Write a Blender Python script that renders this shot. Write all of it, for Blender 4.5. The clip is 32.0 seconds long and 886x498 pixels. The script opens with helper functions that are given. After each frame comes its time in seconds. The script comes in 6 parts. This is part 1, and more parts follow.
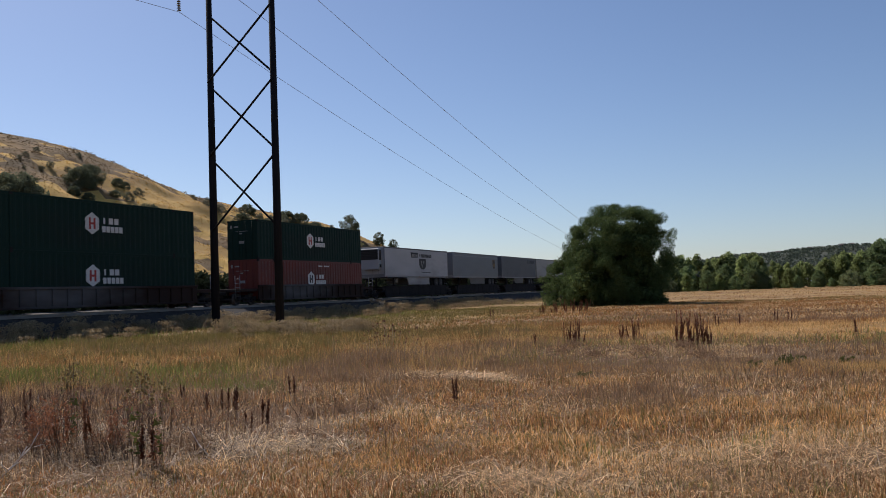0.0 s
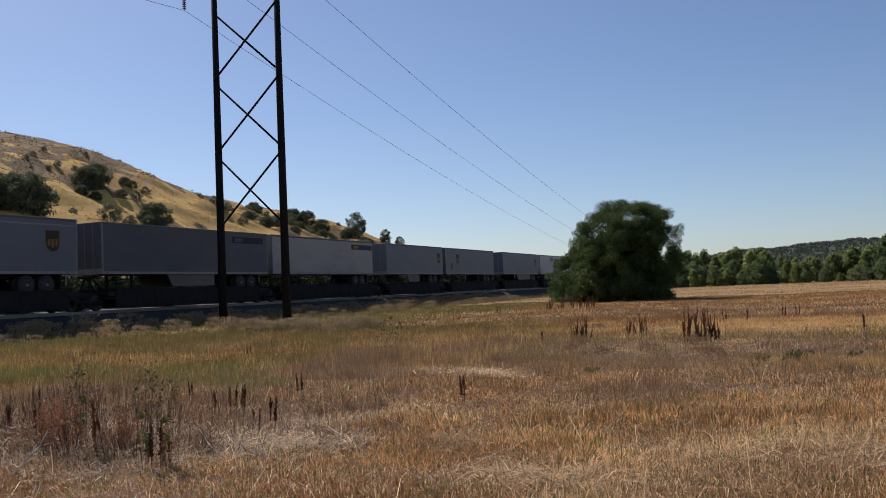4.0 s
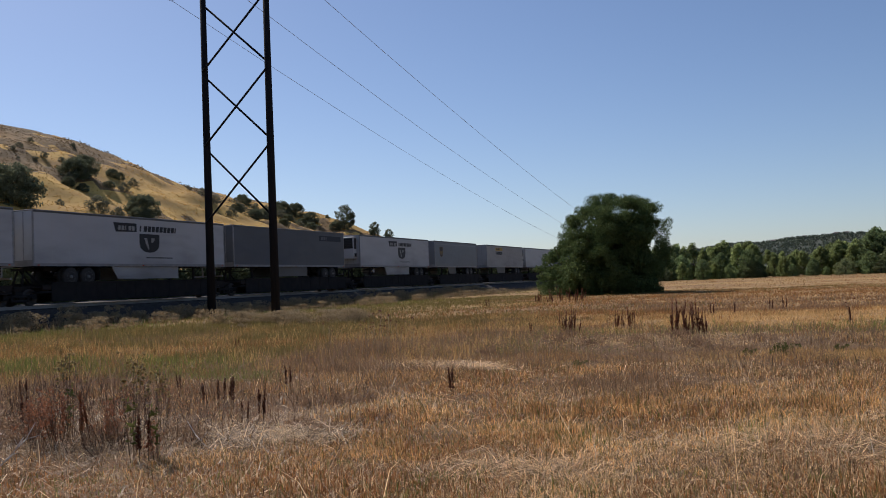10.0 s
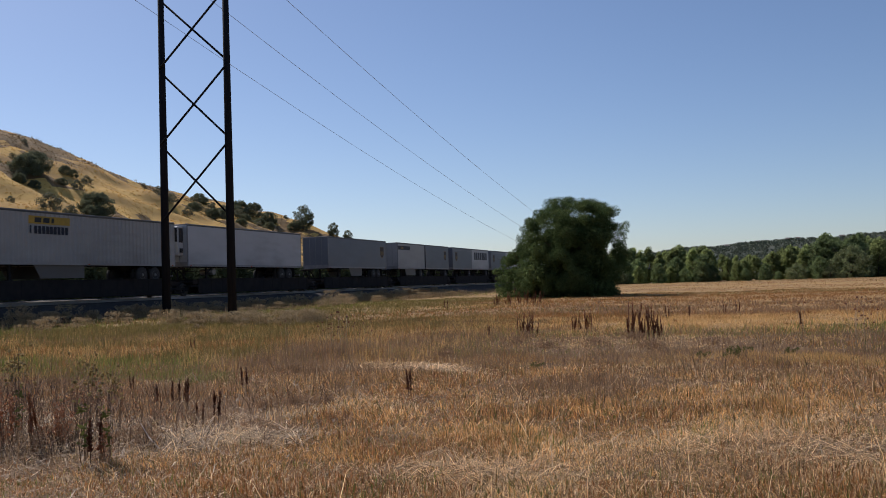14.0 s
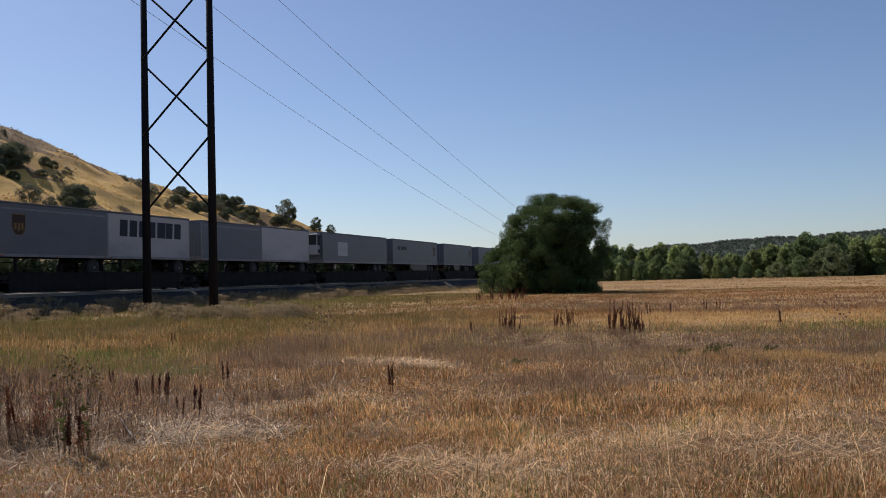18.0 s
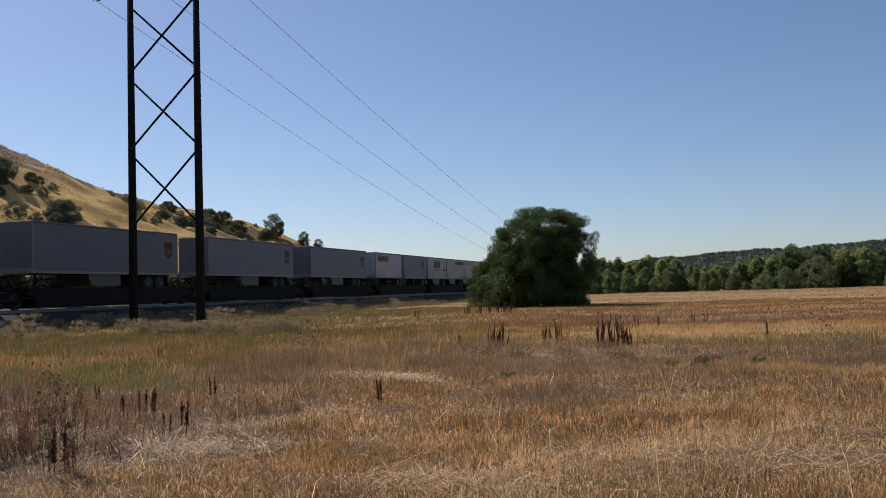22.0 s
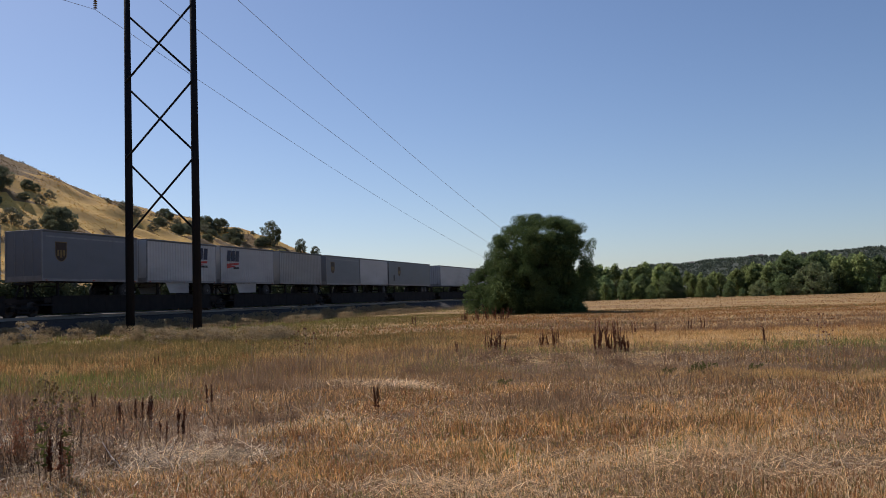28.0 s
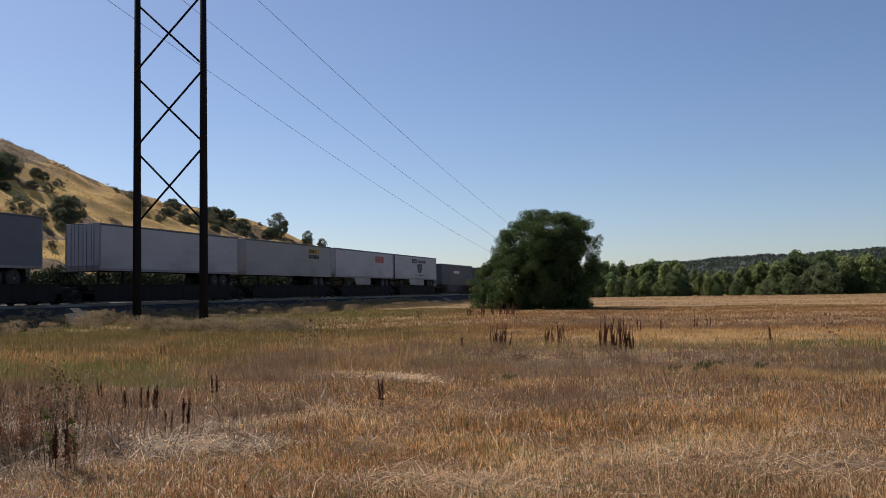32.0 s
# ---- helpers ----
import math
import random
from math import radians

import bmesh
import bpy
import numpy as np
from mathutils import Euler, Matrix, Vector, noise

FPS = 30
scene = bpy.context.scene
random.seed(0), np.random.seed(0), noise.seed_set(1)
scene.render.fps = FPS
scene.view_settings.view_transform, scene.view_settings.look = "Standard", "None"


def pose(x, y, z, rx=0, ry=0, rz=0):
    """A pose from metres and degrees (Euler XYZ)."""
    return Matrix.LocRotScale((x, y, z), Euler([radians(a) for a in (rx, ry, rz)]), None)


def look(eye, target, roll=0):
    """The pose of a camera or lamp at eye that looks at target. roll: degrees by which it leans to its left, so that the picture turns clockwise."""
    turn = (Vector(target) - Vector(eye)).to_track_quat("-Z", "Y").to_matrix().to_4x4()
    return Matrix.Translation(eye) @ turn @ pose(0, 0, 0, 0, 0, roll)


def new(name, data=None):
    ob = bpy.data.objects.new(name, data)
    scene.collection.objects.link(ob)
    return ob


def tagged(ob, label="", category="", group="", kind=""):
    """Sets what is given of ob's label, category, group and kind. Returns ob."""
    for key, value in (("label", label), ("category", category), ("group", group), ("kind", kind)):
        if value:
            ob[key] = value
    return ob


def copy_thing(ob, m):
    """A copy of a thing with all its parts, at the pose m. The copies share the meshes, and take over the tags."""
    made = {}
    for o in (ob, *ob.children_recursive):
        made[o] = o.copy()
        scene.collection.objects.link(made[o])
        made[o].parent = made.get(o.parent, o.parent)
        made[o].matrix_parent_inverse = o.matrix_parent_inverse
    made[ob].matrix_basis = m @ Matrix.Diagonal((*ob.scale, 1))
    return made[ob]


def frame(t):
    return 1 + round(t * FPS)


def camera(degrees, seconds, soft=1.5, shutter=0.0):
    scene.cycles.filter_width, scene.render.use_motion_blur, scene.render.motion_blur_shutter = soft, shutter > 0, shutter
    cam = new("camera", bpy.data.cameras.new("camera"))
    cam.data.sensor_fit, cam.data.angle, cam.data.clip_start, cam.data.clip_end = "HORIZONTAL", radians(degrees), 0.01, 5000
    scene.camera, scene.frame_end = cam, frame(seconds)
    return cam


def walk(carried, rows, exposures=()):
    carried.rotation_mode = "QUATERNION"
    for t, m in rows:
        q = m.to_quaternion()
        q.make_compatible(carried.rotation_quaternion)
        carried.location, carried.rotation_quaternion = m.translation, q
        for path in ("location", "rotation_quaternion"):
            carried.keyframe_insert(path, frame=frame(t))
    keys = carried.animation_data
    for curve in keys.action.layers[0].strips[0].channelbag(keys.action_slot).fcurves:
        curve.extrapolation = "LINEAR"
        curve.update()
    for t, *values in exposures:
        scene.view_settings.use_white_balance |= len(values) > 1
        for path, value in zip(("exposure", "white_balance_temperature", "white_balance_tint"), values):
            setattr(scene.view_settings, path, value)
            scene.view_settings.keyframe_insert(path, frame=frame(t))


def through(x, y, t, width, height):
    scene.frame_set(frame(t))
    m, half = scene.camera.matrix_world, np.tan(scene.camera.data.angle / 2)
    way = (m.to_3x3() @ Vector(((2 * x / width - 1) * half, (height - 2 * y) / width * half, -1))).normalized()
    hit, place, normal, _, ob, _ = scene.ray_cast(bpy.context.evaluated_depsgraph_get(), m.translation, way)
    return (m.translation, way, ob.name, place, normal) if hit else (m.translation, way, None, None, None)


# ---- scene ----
# One fixed standpoint, turned by hand: seconds and Euler degrees.
EYE = (0.0, 0.0, 1.6)
PATH = [
    (0, 92.893, 2.104, 22.067),
    (0.5, 92.895, 2.180, 22.147),
    (1, 92.830, 2.227, 22.320),
    (1.5, 92.798, 2.271, 22.379),
    (2, 92.736, 2.349, 22.468),
    (2.5, 92.713, 2.383, 22.356),
    (3, 92.840, 2.401, 22.391),
    (3.5, 92.757, 2.398, 22.532),
    (5.5, 92.562, 2.307, 22.331),
    (6, 92.407, 2.065, 22.367),
    (6.5, 92.266, 1.944, 22.321),
    (7, 92.393, 2.149, 22.183),
    (7.5, 92.444, 2.291, 22.165),
    (8, 92.391, 2.274, 22.234),
    (8.5, 92.213, 2.026, 22.208),
    (9, 92.085, 1.980, 22.149),
    (9.5, 92.115, 2.181, 21.983),
    (10, 92.194, 2.292, 21.786),
    (10.5, 92.172, 2.346, 21.491),
    (11, 92.178, 2.211, 20.777),
    (11.5, 92.285, 1.861, 19.885),
    (12, 92.507, 1.832, 19.624),
    (12.5, 92.539, 1.853, 19.463),
    (13, 92.479, 1.897, 19.211),
    (13.5, 92.410, 1.928, 19.093),
    (14, 92.213, 1.854, 19.040),
    (14.5, 92.266, 1.842, 19.253),
    (16.5, 92.397, 2.606, 18.602),
    (17, 92.307, 2.268, 18.432),
    (17.5, 92.073, 1.737, 17.778),
    (18, 91.878, 1.391, 17.888),
    (18.5, 91.894, 1.361, 17.877),
    (19, 92.396, 1.624, 18.031),
    (19.5, 92.934, 2.005, 18.053),
    (20, 93.026, 1.972, 17.471),
    (20.5, 92.917, 1.708, 17.217),
    (21, 93.001, 1.734, 17.051),
    (21.5, 92.936, 1.668, 16.941),
    (22, 92.775, 1.709, 17.103),
    (22.5, 92.776, 1.746, 17.166),
    (23, 92.836, 1.753, 17.028),
    (23.5, 92.984, 1.658, 16.975),
    (24, 92.946, 1.699, 17.026),
    (24.5, 93.153, 1.886, 17.130),
    (25, 93.302, 2.042, 17.045),
    (25.5, 93.269, 2.063, 16.952),
    (27.5, 93.113, 1.626, 16.822),
    (28, 93.236, 1.797, 16.905),
    (28.5, 93.359, 1.692, 17.090),
    (29, 93.323, 1.541, 17.044),
    (29.5, 93.167, 1.405, 17.003),
    (30, 93.173, 1.457, 17.204),
    (30.5, 93.077, 1.472, 17.359),
    (31, 93.000, 1.398, 17.303),
    (31.5, 92.967, 1.123, 17.301),
    (32, 92.855, 0.912, 17.299),
]
cam = camera(54.53, 32.0, soft=0.92, shutter=0.12)
walk(cam, [(t, pose(*EYE, rx, ry, rz)) for t, rx, ry, rz in PATH], [(0.0, -0.12, 6350, 16), (32.0, -0.12, 6350, 16)])

# ---- light ----
SUN_EL, SUN_AZ = radians(45), radians(301)      # azimuth clockwise from +Y
world = bpy.data.worlds.new("world")
scene.world = world
world.use_nodes = True
wn = world.node_tree.nodes
sky = wn.new("ShaderNodeTexSky")
sky.sky_type, sky.sun_disc = "NISHITA", False
sky.sun_elevation, sky.sun_rotation = SUN_EL, SUN_AZ
sky.altitude = 1000
sky.air_density, sky.dust_density, sky.ozone_density = 1.02, 1.1, 3.8
world.node_tree.links.new(sky.outputs[0], wn["Background"].inputs[0])
wn["Background"].inputs[1].default_value = 0.100
sun_dir = Vector((math.sin(SUN_AZ) * math.cos(SUN_EL), math.cos(SUN_AZ) * math.cos(SUN_EL), math.sin(SUN_EL)))
sun = new("sun", bpy.data.lights.new("sun", "SUN"))
sun.data.energy, sun.data.angle, sun.data.color = 4.6, radians(0.53), (1.0, 0.93, 0.82)
sun.matrix_world = look(sun_dir * 300, (0, 0, 0))


# ---- materials ----
def mat(name, base, second=None, scale=4.0, rough=0.8, metal=0.0, bump=0.0, bump_scale=40.0, dirt=None, dirt_amount=0.0,
        island=0.0, random_ob=0.0, stretch=(1, 1, 1), spec=0.3):
    """A surface with noise between two tones, finer relief, dirt in patches and a spread by island or by object."""
    m = bpy.data.materials.new(name)
    m.use_nodes = True
    n, l = m.node_tree.nodes, m.node_tree.links
    b = n["Principled BSDF"]
    b.inputs["Roughness"].default_value, b.inputs["Metallic"].default_value = rough, metal
    b.inputs["Specular IOR Level"].default_value = spec
    tc = n.new("ShaderNodeTexCoord")
    mp = n.new("ShaderNodeMapping")
    mp.inputs["Scale"].default_value = stretch
    l.new(tc.outputs["Object"], mp.inputs[0])
    def noise_tex(sc, detail=4.0):
        t = n.new("ShaderNodeTexNoise")
        t.inputs["Scale"].default_value, t.inputs["Detail"].default_value = sc, detail
        l.new(mp.outputs[0], t.inputs["Vector"])
        return t
    def mix(fac, a, c):
        x = n.new("ShaderNodeMix")
        x.data_type = "RGBA"
        for i, v in ((0, fac), (6, a), (7, c)):
            if isinstance(v, (tuple, list)):
                x.inputs[i].default_value = (*v, 1)
            elif isinstance(v, float):
                x.inputs[i].default_value = v
            else:
                l.new(v, x.inputs[i])
        return x.outputs[2]
    def ramp(src, lo, hi):
        r = n.new("ShaderNodeMapRange")
        r.inputs[1].default_value, r.inputs[2].default_value = lo, hi
        l.new(src, r.inputs[0])
        return r.outputs[0]
    second = second or tuple(v * 0.8 for v in base)
    col = mix(ramp(noise_tex(scale).outputs["Fac"], 0.3, 0.7), base, second)
    if dirt:
        col = mix(ramp(noise_tex(scale * 0.37, 6.0).outputs["Fac"], 0.62 - dirt_amount * 0.4, 0.78), col, dirt)
    for amount, node, out in ((island, "ShaderNodeNewGeometry", "Random Per Island"), (random_ob, "ShaderNodeObjectInfo", "Random")):
        if amount:
            g = n.new(node)
            h = n.new("ShaderNodeHueSaturation")
            l.new(ramp_out(n, l, g.outputs[out], 1 - amount, 1 + amount), h.inputs["Value"])
            l.new(col, h.inputs["Color"])
            col = h.outputs[0]
    l.new(col, b.inputs["Base Color"])
    if bump:
        bp = n.new("ShaderNodeBump")
        bp.inputs["Strength"].default_value, bp.inputs["Distance"].default_value = bump, 0.03
        l.new(noise_tex(bump_scale, 5.0).outputs["Fac"], bp.inputs["Height"])
        l.new(bp.outputs[0], b.inputs["Normal"])
    return m


def ramp_out(n, l, src, lo, hi):
    r = n.new("ShaderNodeMapRange")
    r.inputs[3].default_value, r.inputs[4].default_value = lo, hi
    l.new(src, r.inputs[0])
    return r.outputs[0]


def leaf_mat(name, base, second, scale=0.5, island=0.35, through=0.35, rough=0.65, spec=0.25, random_ob=0.0):
    """Thin leaves or straw: a matt skin that lets some of the light pass."""
    m = mat(name, base, second, scale=scale, rough=rough, island=island, spec=spec, random_ob=random_ob)
    n, l = m.node_tree.nodes, m.node_tree.links
    b = n["Principled BSDF"]
    t = n.new("ShaderNodeBsdfTranslucent")
    l.new(b.inputs["Base Color"].links[0].from_socket, t.inputs[0])
    mx = n.new("ShaderNodeMixShader")
    mx.inputs[0].default_value = through
    l.new(b.outputs[0], mx.inputs[1])
    l.new(t.outputs[0], mx.inputs[2])
    l.new(mx.outputs[0], n["Material Output"].inputs[0])
    return m


# ---- small builders ----
def box(bm, x0, x1, y0, y1, z0, z1, bevel=0.0):
    vs = [bm.verts.new((x, y, z)) for z in (z0, z1) for y in (y0, y1) for x in (x0, x1)]
    fs = [bm.faces.new([vs[i] for i in q]) for q in
          ((0, 2, 3, 1), (4, 5, 7, 6), (0, 1, 5, 4), (2, 6, 7, 3), (0, 4, 6, 2), (1, 3, 7, 5))]
    if bevel:
        es = list({e for f in fs for e in f.edges})
        bmesh.ops.bevel(bm, geom=es, offset=bevel, segments=1, affect="EDGES", profile=0.5)
    return bm


def rod(bm, a, b, r, seg=8, r2=None):
    """A capped round bar from a to b, tapering to r2."""
    a, b = Vector(a), Vector(b)
    q = (b - a).to_track_quat("Z", "Y").to_matrix()
    r2 = r if r2 is None else r2
    rings = []
    for p, rr in ((a, r), (b, r2)):
        rings.append([bm.verts.new(p + q @ Vector((rr * math.cos(2 * math.pi * i / seg), rr * math.sin(2 * math.pi * i / seg), 0))) for i in range(seg)])
    for i in range(seg):
        f = bm.faces.new((rings[0][i], rings[0][(i + 1) % seg], rings[1][(i + 1) % seg], rings[1][i]))
        f.smooth = True
    bm.faces.new(rings[0][::-1])
    bm.faces.new(rings[1])
    return bm


def lathe_x(bm, profile, x, y, z, seg=20):
    """A wheel-like body turned about an axis along x through (y, z): profile rows of (offset along x, radius)."""
    rings = [[bm.verts.new((x + o, y + r * math.cos(2 * math.pi * i / seg), z + r * math.sin(2 * math.pi * i / seg))) for i in range(seg)]
             for o, r in profile]
    for a, b in zip(rings, rings[1:]):
        for i in range(seg):
            bm.faces.new((a[i], a[(i + 1) % seg], b[(i + 1) % seg], b[i])).smooth = True
    bm.faces.new(rings[0][::-1])
    bm.faces.new(rings[-1])
    return bm


def mesh_of(name, bm, material):
    bmesh.ops.recalc_face_normals(bm, faces=bm.faces)
    me = bpy.data.meshes.new(name)
    bm.to_mesh(me)
    bm.free()
    for m in (material if isinstance(material, (list, tuple)) else [material]):
        me.materials.append(m)
    return me


def part(name, bm, material, parent, label=""):
    """One mesh object under a thing or a part; bm may be a mesh that is shared."""
    me = bm if isinstance(bm, bpy.types.Mesh) else mesh_of(name, bm, material)
    ob = new(name, me)
    ob.parent = parent
    return tagged(ob, label)


def B():
    return bmesh.new()


def raw_mesh(name, verts, faces, material, smooth=False):
    """A mesh from arrays: faces as one (n, 3) or (n, 4) array."""
    me = bpy.data.meshes.new(name)
    n, k = faces.shape
    me.vertices.add(len(verts))
    me.vertices.foreach_set("co", np.ascontiguousarray(verts, dtype=np.float32).ravel())
    me.loops.add(n * k)
    me.loops.foreach_set("vertex_index", np.ascontiguousarray(faces, dtype=np.int32).ravel())
    me.polygons.add(n)
    me.polygons.foreach_set("loop_start", np.arange(0, n * k, k, dtype=np.int32))
    me.polygons.foreach_set("use_smooth", np.full(n, smooth))
    me.update(calc_edges=True)
    for m in (material if isinstance(material, (list, tuple)) else [material]):
        me.materials.append(m)
    return me


rng = np.random.default_rng(7)


def vnoise(x, y, size, seed=0):
    """Smooth value noise between 0 and 1, with bumps of about that size."""
    g = np.random.default_rng(100 + seed).uniform(0, 1, (256, 256))
    u, v = np.asarray(x) / size + 1000.0, np.asarray(y) / size + 1000.0
    i, j = np.floor(u).astype(int), np.floor(v).astype(int)
    a, b = u - i, v - j
    a, b = a * a * (3 - 2 * a), b * b * (3 - 2 * b)
    i, j = i % 256, j % 256
    i1, j1 = (i + 1) % 256, (j + 1) % 256
    return (g[i, j] * (1 - a) + g[i1, j] * a) * (1 - b) + (g[i, j1] * (1 - a) + g[i1, j1] * a) * b


# ---- the lie of the land ----
def smooth(a, b, v):
    t = np.clip((v - a) / (b - a), 0, 1)
    return t * t * (3 - 2 * t)


def wave(x, y, k=1.0):
    """A cheap rolling unevenness between about -1 and 1."""
    return (np.sin(x * 0.9 * k + 1.3 * np.sin(y * 0.53 * k)) + np.sin(y * 1.1 * k + 1.7 * np.sin(x * 0.61 * k + 2.0))) * 0.5


RIDGE_Y = [-400, 60, 112, 121, 135, 148, 163, 172, 190, 216, 232, 246, 262, 300, 340, 420]
RIDGE_Z = [30, 33.0, 32.6, 32.3, 27.0, 26.6, 25.8, 23.5, 25.4, 18.9, 15.8, 12.0, 8.5, 4.0, 2.5, 1.5]
TRACK_X, RAIL_Z = -37.1, 1.22


def ground_z(x, y):
    x, y = np.asarray(x, float), np.asarray(y, float)
    z = 0.05 * wave(x, y, 0.55) + 0.02 * wave(y, x, 2.1)
    z = z + 0.06 * smooth(-18, -33, x)
    far = smooth(185, 260, y)
    z = z * (1 - far) - 0.4 * far
    # the hill beyond the railway
    top = np.interp(y, RIDGE_Y, RIDGE_Z)
    s = np.clip((-49 - x) / 81, 0, 1)
    rise = 0.25 * s + 0.75 * smooth(0, 1.02, s)
    gully = 1 - 0.16 * np.exp(-(((y - 205 - 0.25 * (x + 90)) / 11) ** 2)) * np.sin(np.pi * np.clip(s, 0, 1)) - 0.10 * np.exp(-(((y - 168) / 7) ** 2)) * np.sin(np.pi * s)
    back = 1 - 0.35 * smooth(-135, -420, x)
    z = z + top * rise * gully * back + s * (1 - s) * 3.0 * wave(x, y, 0.13) + 0.55 * np.sin(np.pi * s) * (wave(x * 1.6, y, 0.42) + 0.5 * wave(y, x, 0.9))
    # the low wooded ridge far off
    d = np.hypot(x, y)
    az = np.arctan2(x, y)
    ridge = smooth(620, 1250, d) * (1 - 0.5 * smooth(1400, 3000, d)) * smooth(-0.22, -0.03, az)
    z = z + ridge * (38 + 7 * smooth(-0.02, 0.14, az) + 1.6 * np.sin(az * 47) + 0.9 * np.sin(az * 113 + 1))
    return z


# ---- materials of the land ----
M_SOIL = mat("dry_ground", (0.330, 0.205, 0.085), (0.210, 0.130, 0.058), scale=0.5, rough=0.95, bump=0.8, bump_scale=9.0, dirt=(0.42, 0.265, 0.098), dirt_amount=0.5, stretch=(0.25, 1, 1))
M_HILL = mat("hill_grass", (0.680, 0.430, 0.115), (0.500, 0.305, 0.085), scale=0.35, rough=0.95, bump=1.0, bump_scale=1.6, dirt=(0.250, 0.150, 0.060), dirt_amount=0.5, stretch=(1.0, 0.5, 1.6))
M_HILLBROWN = mat("hill_brown_growth", (0.215, 0.138, 0.058), (0.120, 0.080, 0.038), scale=0.6, rough=0.95, bump=1.0, bump_scale=1.6, dirt=(0.340, 0.205, 0.075), dirt_amount=0.4, stretch=(1.0, 0.5, 1.6))
M_THATCH = mat("thatch", (0.190, 0.106, 0.048), (0.092, 0.052, 0.026), scale=2.2, rough=0.95, bump=1.0, bump_scale=16.0, dirt=(0.30, 0.21, 0.11), dirt_amount=0.3)
M_FARWOOD = mat("far_wooded_slope", (0.040, 0.052, 0.036), (0.060, 0.066, 0.046), scale=0.02, rough=0.95, bump=0.6, bump_scale=0.3)
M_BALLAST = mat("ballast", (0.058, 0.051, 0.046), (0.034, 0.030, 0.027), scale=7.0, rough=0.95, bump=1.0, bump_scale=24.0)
M_ROAD = mat("gravel_track", (0.125, 0.112, 0.095), (0.090, 0.080, 0.068), scale=2.0, rough=0.95, bump=0.6, bump_scale=18.0)
M_RAIL = mat("rail_steel", (0.360, 0.335, 0.310), (0.250, 0.225, 0.205), scale=0.6, rough=0.6, metal=0.1)
M_RAILHEAD = mat("polished_rail", (0.45, 0.45, 0.45), (0.38, 0.37, 0.36), scale=3.0, rough=0.25, metal=1.0)
M_TIE = mat("tie_timber", (0.085, 0.068, 0.055), (0.05, 0.042, 0.036), scale=5.0, rough=0.9, bump=0.5, random_ob=0.2)
M_POLE = mat("weathered_pole", (0.019, 0.019, 0.022), (0.011, 0.012, 0.015), spec=0.1, scale=2.0, rough=0.9, bump=0.6, bump_scale=12.0, stretch=(4, 4, 0.3))
M_STEEL = mat("galvanised_steel", (0.30, 0.30, 0.31), (0.22, 0.22, 0.23), scale=6.0, rough=0.45, metal=0.8)
M_WIRE = mat("conductor", (0.30, 0.31, 0.33), (0.22, 0.23, 0.25), scale=3.0, rough=0.55, metal=0.3)
M_INSUL = mat("brown_porcelain", (0.05, 0.03, 0.025), scale=5.0, rough=0.2)
M_BARK = mat("bark", (0.105, 0.080, 0.060), (0.055, 0.042, 0.033), scale=3.0, rough=0.95, bump=0.8, bump_scale=14.0, stretch=(3, 3, 0.6))


# ---- ground sheet ----
def grid_axis(parts_):
    out = []
    for a, b, step in parts_:
        out += list(np.arange(a, b, step))
    return np.array(out + [parts_[-1][1]])


def browned(x, y):
    """Where the hill carries brown growth instead of golden grass: brow, gullies and drifts across the slope."""
    s = np.clip((-49 - x) / 81, 0, 1)
    b = 0.85 * smooth(0.50, 0.72, s) * smooth(175, 140, y)
    b = b + 0.9 * np.exp(-(((y - 205 - 0.25 * (x + 90)) / 13) ** 2)) + 0.65 * np.exp(-(((y - 150) / 10) ** 2)) * (s < 0.55)
    b = b + 1.1 * smooth(0.14, 0.05, s)
    drift = vnoise(0.45 * x + 0.5 * y, 1.6 * x - 0.3 * y, 7, 22)
    fine = vnoise(x, y, 2.6, 23)
    return np.clip(0.85 * b * (0.30 + 1.1 * vnoise(x, y, 5, 21)) + 0.75 * smooth(0.50, 0.72, 0.7 * drift + 0.3 * fine) + 0.25 * (fine - 0.5), 0, 1)


def build_ground():
    xs = grid_axis([(-3000, -600, 200), (-600, -160, 22), (-160, -136, 2.5), (-136, -49, 1.25), (-49, 30, 1.0), (30, 120, 6), (120, 600, 30), (600, 3000, 100)])
    ys = grid_axis([(-1500, -100, 100), (-100, 0, 10), (0, 60, 1.0), (60, 230, 1.25), (230, 290, 2.5), (290, 600, 15), (600, 1600, 40), (1600, 4200, 130)])
    gx, gy = np.meshgrid(xs, ys)
    v = np.stack([gx, gy, ground_z(gx, gy)], -1).reshape(-1, 3)
    nx, ny = len(xs), len(ys)
    i = (np.arange(ny - 1)[:, None] * nx + np.arange(nx - 1)[None, :]).ravel()
    f = np.stack([i, i + 1, i + nx + 1, i + nx], -1)
    me = raw_mesh("ground", v, f, [M_SOIL, M_HILL, M_FARWOOD, M_THATCH, M_HILLBROWN], True)
    c = v[f].mean(1)
    idx = np.where((c[:, 0] < -49) & (c[:, 1] < 500), 1, np.where(np.hypot(c[:, 0], c[:, 1]) > 430, 2, 0))
    idx[(idx == 0) & (np.hypot(c[:, 0], c[:, 1]) < 27 + 4 * wave(c[:, 0], c[:, 1], 0.3))] = 3
    idx[(idx == 1) & (browned(c[:, 0], c[:, 1]) > rng.uniform(0.38, 0.66, len(c)))] = 4
    me.polygons.foreach_set("material_index", idx.astype(np.int32))
    tagged(new("ground", me), "dry straw-coloured field rising into a golden grass hill", "ground", kind="structure")


build_ground()


